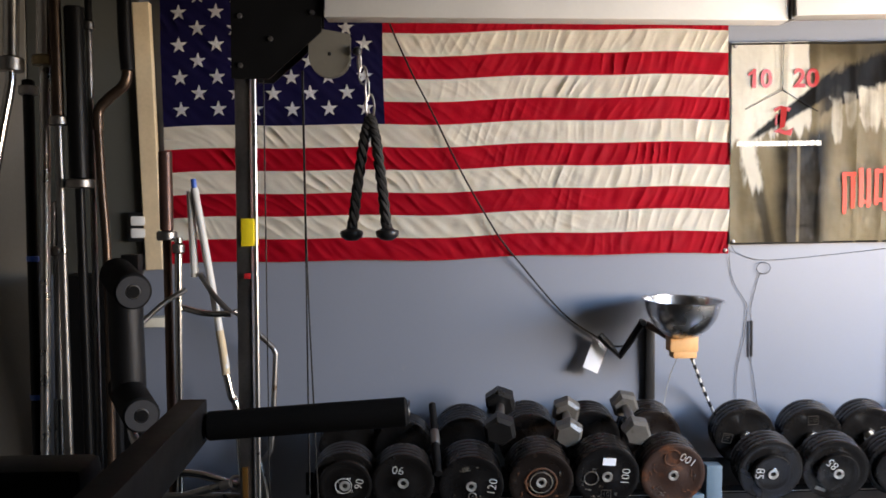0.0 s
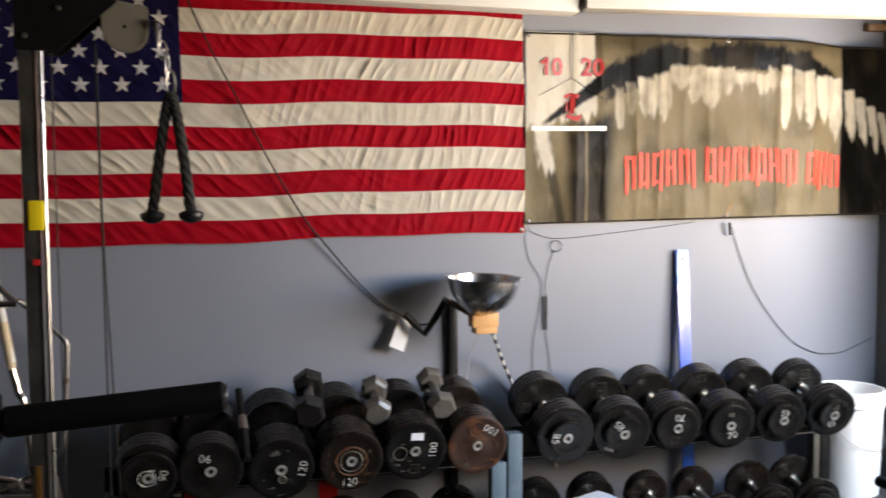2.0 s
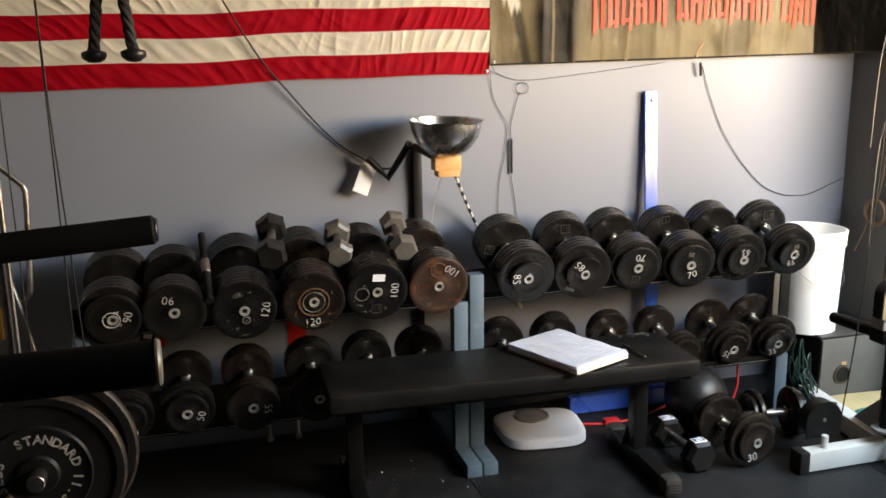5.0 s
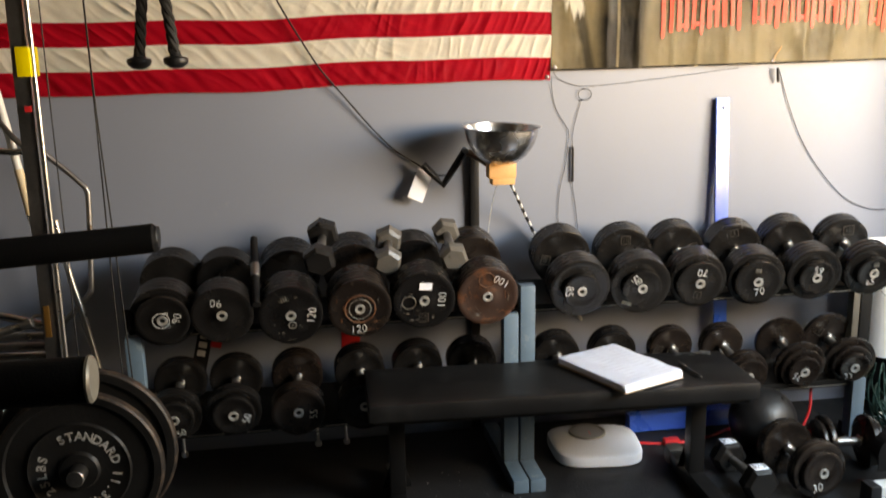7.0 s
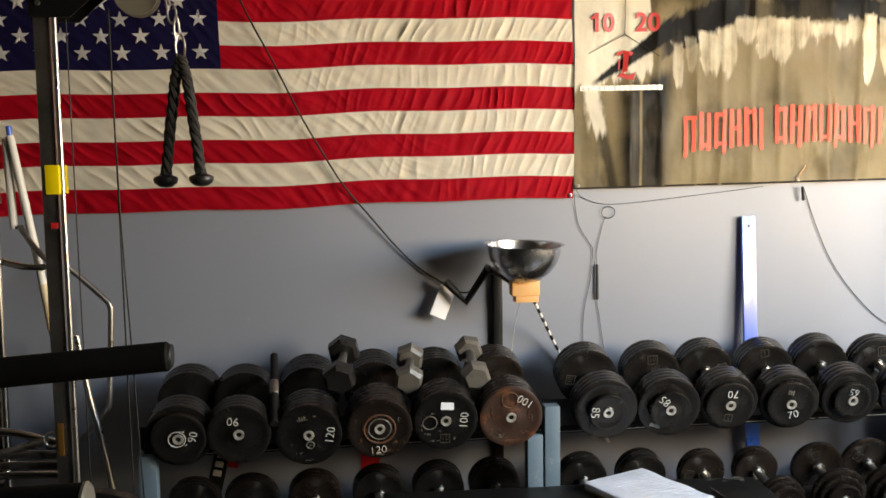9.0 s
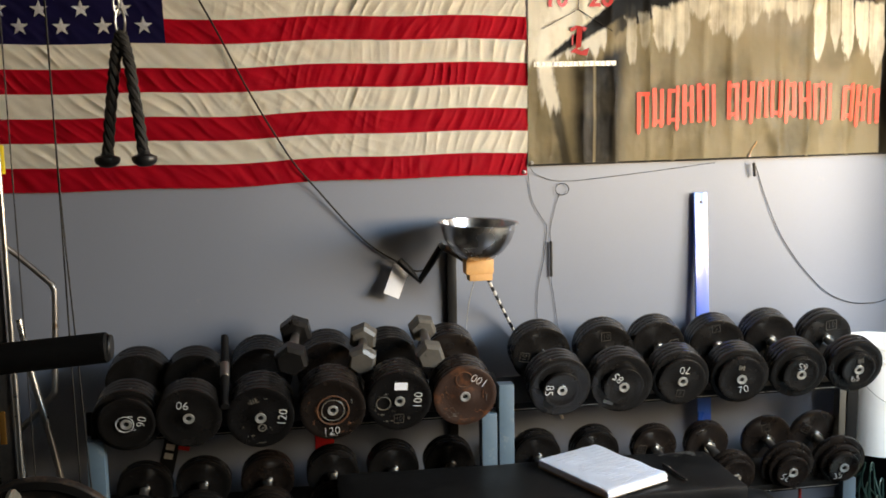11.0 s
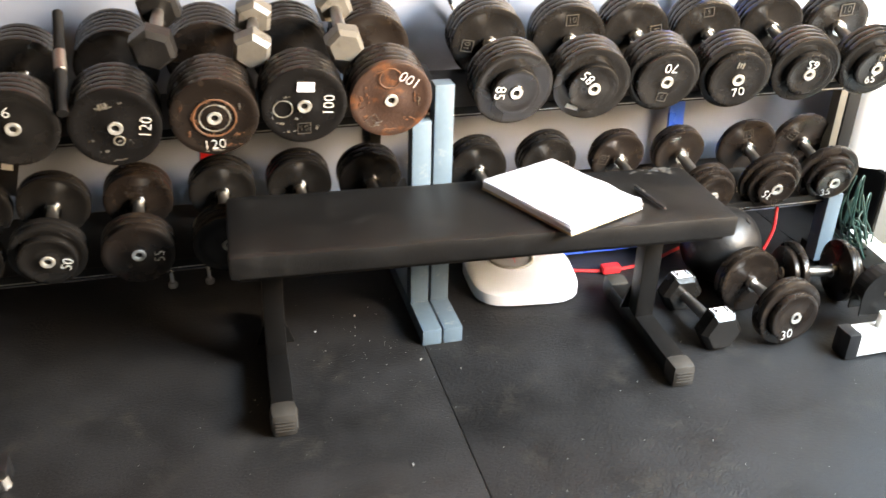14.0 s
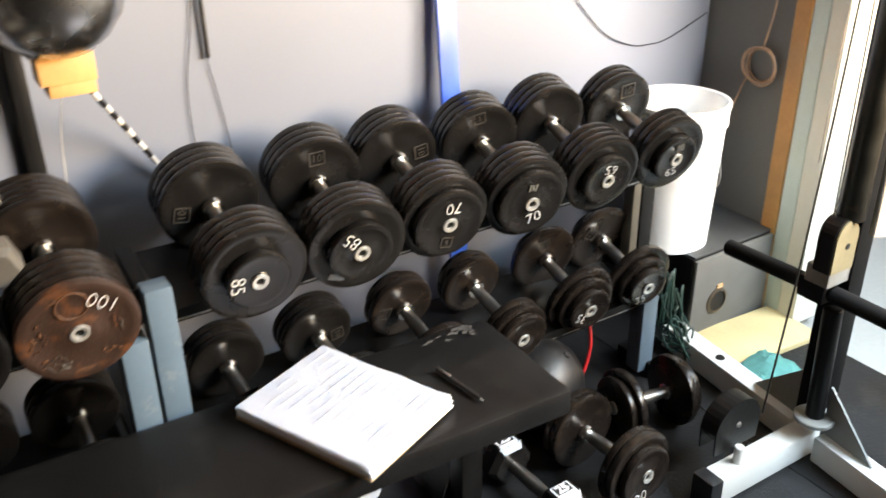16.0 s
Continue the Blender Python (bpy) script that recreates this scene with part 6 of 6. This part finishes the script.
lat_bar()
hex_dumbbell(pose(-0.16, 2.285, FL + 0.024, 0, 15, -35), 0.026, 0.03, 0.06, CHROME, "small chrome hexagonal dumbbell on the floor by the tower", group="")
# made-up black stack that fills the dark area behind the bars
folded = thing("black_stack", pose(-1.07, WY - 0.07, FL, 4), "tall black made-up stack of panels on the wall behind the bars", "exercise mat")
for k in range(3):
    part("panel", boxm(0, -0.018 + 0.026 * (k - 1), 0.66, 0.17 - 0.006 * k, 0.024, 1.32, 0.008), VINYL, folded)
bits = thing("handle_rack", Matrix(), "chrome handles piled on a low steel hanger beside the tower", "cable handle")
for k, (z, y) in enumerate(((0.72, 2.55), (0.68, 2.58), (0.645, 2.6))):
    part("handle", tube([(-0.75, y, z), (-0.6, y - 0.01, z + 0.004), (-0.47, y, z - 0.005)], 0.011, 12), (STEEL, STEEL_DULL, CHROME)[k], bits)
    part("end_cap", cyl(0.014, (-0.47, y, z - 0.005), (-0.455, y, z - 0.005), 14), STEEL, bits)
for k, (a, b, rise) in enumerate((((-0.74, 2.53, 0.79), (-0.485, 2.56, 0.745), 0.02), ((-0.72, 2.57, 0.695), (-0.50, 2.52, 0.765), 0.0), ((-0.70, 2.55, 0.615), (-0.48, 2.57, 0.60), -0.02))):
    a, b = Vector(a), Vector(b)
    part("handle", tube([a, a.lerp(b, 0.5) + Vector((0, 0, rise)), b], 0.0115, 12), (CHROME, STEEL, CHROME)[k], bits, "bright chrome handle")
    ring = [b + Vector((0.016 + 0.018 * math.cos(q), 0, 0.02 * math.sin(q))) for q in [2 * math.pi * n / 12 for n in range(13)]]
    part("loop", tube(ring, 0.0045, 8, None, 2), STEEL, bits, "steel end loop")
part("hanger", boxm(-0.66, 2.6, 0.32, 0.04, 0.04, 0.62, 0.002), BLACK_PAINT, bits)


# ---- bowl on its bracket, tag, wires ----
def bowl_bracket():
    root = thing("wall_bracket", Matrix(), "black pivoting wall bracket with an orange wooden block", "bracket")
    part("wall_trim", boxm(0.905, WY - 0.016, 0.56, 0.034, 0.028, 1.09, 0.003), BLACK_PAINT, root, "black upright channel on the wall")
    part("arm", tube([(0.70, 3.19, 1.082), (0.735, 3.185, 1.046), (0.772, 3.18, 1.006), (0.812, 3.175, 1.066), (0.853, 3.17, 1.13)], 0.0135, 8, None, 0), BLACK_PAINT, root)
    part("pivot", cyl(0.011, (0.853, 3.152, 1.13), (0.853, 3.19, 1.13), 14), STEEL, root, "steel pivot bolt")
    part("arm", tube([(0.853, 3.19, 1.125), (0.88, 3.15, 1.115), (0.92, 3.10, 1.09), (0.95, 3.07, 1.065)], 0.013, 10, None, 4), mat("brown_steel", (0.08, 0.05, 0.035), 0.5, 0.3), root)
    part("block", boxm(0.962, 3.06, 1.069, 0.098, 0.06, 0.052, 0.003), PINE, root, "orange wooden block")
    part("block", boxm(0.967, 3.064, 1.031, 0.082, 0.055, 0.024, 0.002), PINE, root, "orange wooden block")


bowl_bracket()


def bowl():
    root = thing("mixing_bowl", pose(0.957, 3.05, 1.096, 2, 1), "large stainless steel mixing bowl resting on the wooden block", "bowl")
    prof = [(0, 0.0), (0.045, 0.0), (0.055, 0.004), (0.085, 0.03), (0.108, 0.066), (0.118, 0.10), (0.120, 0.122), (0.131, 0.126), (0.132, 0.128), (0.121, 0.1265), (0.116, 0.10), (0.106, 0.067), (0.083, 0.032), (0.053, 0.0065), (0, 0.0045)]
    part("shell", lathe([(r * 1.07, h) for r, h in prof], 56), mat("stainless_steel", (0.58, 0.57, 0.56), 0.27, 1.0, var=0.06, scale=9, bump=0.04, wear=(0.4, 0.38, 0.36), wear_at=0.7, wear_scale=8, rvar=0.06), root)


bowl()
tag = thing("wall_tag", pose(0.695, WY - 0.05, 1.0, -6, 25, 12), "small white card tag hanging by the cord", "tag")
part("card", boxm(0, 0, 0, 0.064, 0.002, 0.115, 0.0008), PAPER, tag)
cord("power_cord", [(-0.07, WF - 0.05, 2.25), (-0.03, WF - 0.05, 2.15), (0.035, WF - 0.05, 2.01), (0.1, WF - 0.05, 1.885), (0.2, WF - 0.05, 1.68), (0.29, WF - 0.045, 1.52), (0.35, WF - 0.04, 1.425), (0.43, WF - 0.02, 1.328), (0.53, WF - 0.01, 1.208), (0.61, WF - 0.01, 1.128), (0.69, WF - 0.02, 1.075), (0.76, WF - 0.03, 1.035), (0.80, 3.20, 1.04)], 0.0033, CABLE, "black power cord running down the wall across the flag", "power cord")
stripe = thing("striped_strap", Matrix(), "black and white twisted strap hanging down from the bracket", "strap")
strap_line = smooth_path([(0.992, 3.06, 1.03), (1.143, 3.25, 0.781), (1.335, 3.262, 0.43)], 12)
for k in range(24):
    p, q = strap_line[k], strap_line[k + 1]
    part("band", cyl(0.006, p, q, 8, None, 0.0005), WHITE_PAINT if k % 2 else PLASTIC_BLACK, stripe)
cord("string", [(0.952, 3.06, 1.035), (0.955, 3.2, 0.9), (0.955, 3.26, 0.75), (0.955, 3.265, 0.5)], 0.0012, WHITE_PAINT, "thin pale string hanging from the bracket", "string", 5)
cord("wire", [(1.205, WF - 0.02, 1.40), (1.24, WF, 1.37), (1.344, WF, 1.345), (1.6, WF, 1.365), (1.95, WF - 0.004, 1.402)], 0.0011, CABLE, "thin dark wire strung below the banner", "wire", 6)
cord("wire", [(1.20, WF - 0.015, 1.385), (1.206, WF, 1.34), (1.222, WF, 1.265), (1.262, WF, 1.20), (1.274, WF, 1.17), (1.264, WF, 1.06), (1.24, WF, 0.94), (1.237, WF, 0.82), (1.25, WF, 0.7)], 0.0011, CABLE, "thin dark wire hanging down the wall", "wire", 6)
cord("wire", [(1.325, WF, 1.30), (1.312, WF, 1.264), (1.29, WF, 1.172), (1.29, WF, 1.12), (1.292, WF, 0.97), (1.298, WF, 0.935), (1.315, WF, 0.815), (1.325, WF, 0.7)], 0.0011, CABLE, "thin dark wire with an inline adapter", "wire", 6)
loop = [(1.334 + 0.026 * math.cos(a), WF - 0.004, 1.315 + 0.022 * math.sin(a)) for a in [2 * math.pi * k / 10 for k in range(11)]]
cord("wire_coil", loop, 0.0014, CABLE, "small coil of dark wire on the wall", "wire", 6, 3)
ad = thing("inline_adapter", Matrix(), "small black inline adapter on the wire", "adapter")
part("body", cyl(0.0052, (1.29, WF - 0.006, 1.12), (1.291, WF - 0.006, 0.985), 10, None, 0.003), PLASTIC_BLACK, ad)
cord("wall_cable", [(2.105, WF - 0.02, 1.40), (2.128, WF, 1.37), (2.165, WF, 1.267), (2.232, WF, 1.12), (2.325, WF, 0.99), (2.44, WF, 0.876), (2.548, WF, 0.826), (2.62, WF, 0.818), (2.70, WF, 0.824), (2.855, WF, 0.88)], 0.0015, CABLE, "thin black cable sagging along the wall", "cable", 6)
jack = thing("cable_plug", Matrix(), "small black plug hanging from the banner grommet", "plug")
part("body", cyl(0.006, (2.103, WF - 0.02, 1.40), (2.112, WF - 0.012, 1.345), 10, None, 0.003), PLASTIC_BLACK, jack)
outlet = thing("wall_outlet", pose(-0.952, WY - 0.002, 1.479), "black wall outlet with two white plugs", "outlet")
part("box", boxm(0, -0.018, 0, 0.075, 0.036, 0.105, 0.004), PLASTIC_BLACK, outlet)
for z in (-0.022, 0.022):
    part("socket", boxm(0, -0.039, z, 0.05, 0.01, 0.034, 0.008), PLASTIC_WHITE, outlet, "white socket face")
sw = thing("wall_plate", pose(-0.893, WY - 0.004, 1.391), "pale metal cover plate on the wall", "wall plate")
part("cover", boxm(0, -0.004, 0, 0.05, 0.006, 0.10, 0.002), CREAM, sw)
part("screw", lathe([(0, 0.002), (0.006, 0.001), (0.007, 0)], 10, None, pose(0, -0.0072, -0.025, 90)), STEEL_DULL, sw)
coil = thing("cord_coil", Matrix(), "coil of tan cord hanging on the dark wall by the doorway", "cord")
for k in range(5):
    pts = [(EX - 0.01 - 0.004 * k, 3.05 + 0.003 * math.sin(k * 2.3) + (0.046 + 0.0035 * k) * math.cos(a), 0.765 + 0.004 * math.cos(k * 1.7) + (0.05 + 0.002 * (k % 3)) * math.sin(a)) for a in [2 * math.pi * j / 14 for j in range(15)]]
    part("turn", tube(pts, 0.003, 6, None, 3), BROWN_CABLE, coil)
part("lead", tube([(EX - 0.01, 3.07, 2.1), (EX - 0.012, 3.05, 1.5), (EX - 0.01, 3.03, 1.0), (EX - 0.014, 3.05, 0.82)], 0.0025, 6), BROWN_CABLE, coil)
part("lead", tube([(EX - 0.012, 3.09, 0.74), (EX - 0.012, 3.12, 0.66), (EX - 0.03, 3.14, 0.58)], 0.003, 6), BROWN_CABLE, coil)


# ---- small things on the racks ----
def clamp_bar():
    root = thing("grip_handle", Matrix(), "black bar handle with a grey joint standing between the dumbbells", "handle")
    a, b = Vector((0.090, 3.07, 0.862)), Vector((0.099, 2.80, 0.700))
    w = (b - a)
    part("grip", tube([a, a + w * 0.15, a + w * 0.42], 0.0125, 12), FOAM, root)
    part("joint", cyl(0.015, a + w * 0.40, a + w * 0.60, 14, None, 0.003), STEEL_DULL, root, "grey metal joint")
    part("grip", tube([a + w * 0.60, a + w * 0.8, b], 0.0135, 12), FOAM, root)


clamp_bar()
for x in (-0.19, 0.272, 0.372):
    hk = thing("rack_bolt", Matrix(), "bright steel hook bolt under the lower rack shelf", "hook", "hook bolts under the rack")
    part("shank", cyl(0.0055, (x, 2.98, 0.256), (x + 0.004, 2.98, 0.13), 10), STEEL, hk)
    part("nut", lathe([(0, 0), (0.012, 0), (0.013, 0.004), (0.012, 0.014), (0, 0.014)], 6, None, pose(x + 0.004, 2.98, 0.117)), STEEL, hk)
band = thing("hanging_band", Matrix(), "black strap with red side and pale lettering bars behind the rack", "strap")
part("strap", boxm(-0.12, 3.276, 0.45, 0.055, 0.004, 0.30, 0.001, Matrix.Translation((-0.12, 0, 0.46)) @ Matrix.Rotation(radians(14), 4, "Y") @ Matrix.Translation((0.12, 0, -0.46))), FOAM, band)
part("red_side", boxm(-0.075, 3.2755, 0.475, 0.04, 0.004, 0.11, 0.001, Matrix.Translation((-0.12, 0, 0.46)) @ Matrix.Rotation(radians(14), 4, "Y") @ Matrix.Translation((0.12, 0, -0.46))), RED, band, "red side panel")
for k in range(4):
    part("bar", boxm(-0.122, 3.273, 0.39 + 0.034 * k, 0.03, 0.001, 0.022, 0, Matrix.Translation((-0.12, 0, 0.46)) @ Matrix.Rotation(radians(14), 4, "Y") @ Matrix.Translation((0.12, 0, -0.46))), CHALK, band, smooth=False)
band2 = thing("hanging_band", Matrix(), "red and black strap hanging behind the rack", "strap")
part("strap", boxm(0.42, 3.276, 0.46, 0.07, 0.004, 0.26, 0.001), RED, band2)
lab = part("paper_label", boxm(0.0, -0.0016, 0.054, 0.042, 0.0008, 0.026, 0, pose(0, 0, 0, 0, 4, 0)), PAPER, bpy.data.objects["dumbbell.004"], "torn white paper label", smooth=False)
part("tape_strip", boxm(-0.02, -0.0002 + 0.0212, -0.078, 0.036, 0.0012, 0.012, 0, pose(0, 0, 0, 0, 20, 0)), CHALK, bpy.data.objects["dumbbell.007"], "white tape strip", smooth=False)

# ---- debris on the mats ----
rng = random.Random(11)
bm = bmesh.new()
for k in range(460):
    x, y = rng.uniform(-0.3, 2.1), rng.uniform(1.6, 2.75)
    if k > 300:
        x, y = rng.gauss(0.8, 0.15), rng.gauss(2.70, 0.13)
    s = 0.0007 + 0.0012 * rng.random() ** 3 if k % 90 else rng.uniform(0.004, 0.006)
    m = Matrix.Translation((x, y, FL + s * 0.3)) @ Euler((rng.random() * 3, rng.random() * 3, rng.random() * 3)).to_matrix().to_4x4() @ Matrix.Diagonal((s * rng.uniform(0.6, 2.4), s, s * 0.5, 1))
    bmesh.ops.create_cube(bm, size=1, matrix=m)
tagged(part("floor_debris", bm, CHALK, None, smooth=False), "small pale crumbs and chips scattered on the mats", "debris", kind="stuff")


# ---- outside ----
def bush(name, x, y, r, hgt, n, seed, label):
    root = thing(name, Matrix.Translation((x, y, -0.05)), label, "bush")
    rng = random.Random(seed)
    bm = bmesh.new()
    for k in range(5):
        a = rng.random() * 6.28
        tube([(0, 0, 0), (0.2 * r * math.cos(a), 0.2 * r * math.sin(a), hgt * 0.3), (0.55 * r * math.cos(a), 0.55 * r * math.sin(a), hgt * 0.75)], 0.03, 6, bm, 4, 0.008)
    part("stems", bm, BARK, root)
    bm = bmesh.new()
    for k in range(n):
        a, u = rng.random() * 6.28, rng.random()
        rr = r * math.sqrt(rng.random()) * (0.55 + 0.45 * math.sin(math.pi * u)) * (1 + 0.25 * math.sin(3 * a + seed))
        p = Vector((rr * math.cos(a), rr * math.sin(a), 0.12 * hgt + hgt * u * (1 + 0.15 * math.sin(2 * a))))
        s = rng.uniform(0.04, 0.09)
        m = Matrix.Translation(p) @ Euler((rng.random() * 6, rng.random() * 6, rng.random() * 6)).to_matrix().to_4x4() @ Matrix.Diagonal((s, s * 0.5, 1, 1))
        vs = [bm.verts.new(m @ Vector(q)) for q in ((-1, 0, 0), (0, -0.8, 0.008), (1, 0, 0), (0, 0.8, 0.008))]
        bm.faces.new(vs)
    part("leaves", bm, LEAF, root, smooth=False)


bush("shrub", 5.6, 4.6, 0.9, 1.5, 1800, 1, "sunlit green shrub outside the doorway")
bush("shrub", 7.4, 5.6, 1.2, 2.2, 2400, 2, "tall sunlit green shrub outside the doorway")
house = thing("neighbour_wall", Matrix.Translation((13, 4, 0)), "pale sunlit stucco wall across the driveway", "building")
part("wall", boxm(0, 0, 1.4, 0.3, 26, 3.0), STUCCO, house, smooth=False)
part("coping", boxm(0, 0, 2.93, 0.42, 26, 0.08, 0.01), CREAM, house)


# ---- bits fixed high up in the corner by the doorway ----
block = thing("wood_block", Matrix(), "small pale wooden block screwed to the wall above the banner", "wood block")
part("block", boxm(2.812, WY - 0.02, 2.228, 0.10, 0.036, 0.03, 0.003), mat("weathered_pine", (0.19, 0.115, 0.06), 0.6, var=0.25, scale=18, bump=0.3), block)
for x in (2.782, 2.842):
    part("screw", lathe([(0, 0.001), (0.004, 0.001), (0.005, 0)], 10, None, pose(x, WY - 0.0385, 2.228, 90)), STEEL_DULL, block)
rail = thing("white_strip", Matrix(), "narrow white painted strip on the dark wall return", "strip")
part("strip", boxm(EX - 0.008, 3.10, 2.225, 0.012, 0.26, 0.016, 0.002), PLASTIC_WHITE, rail)
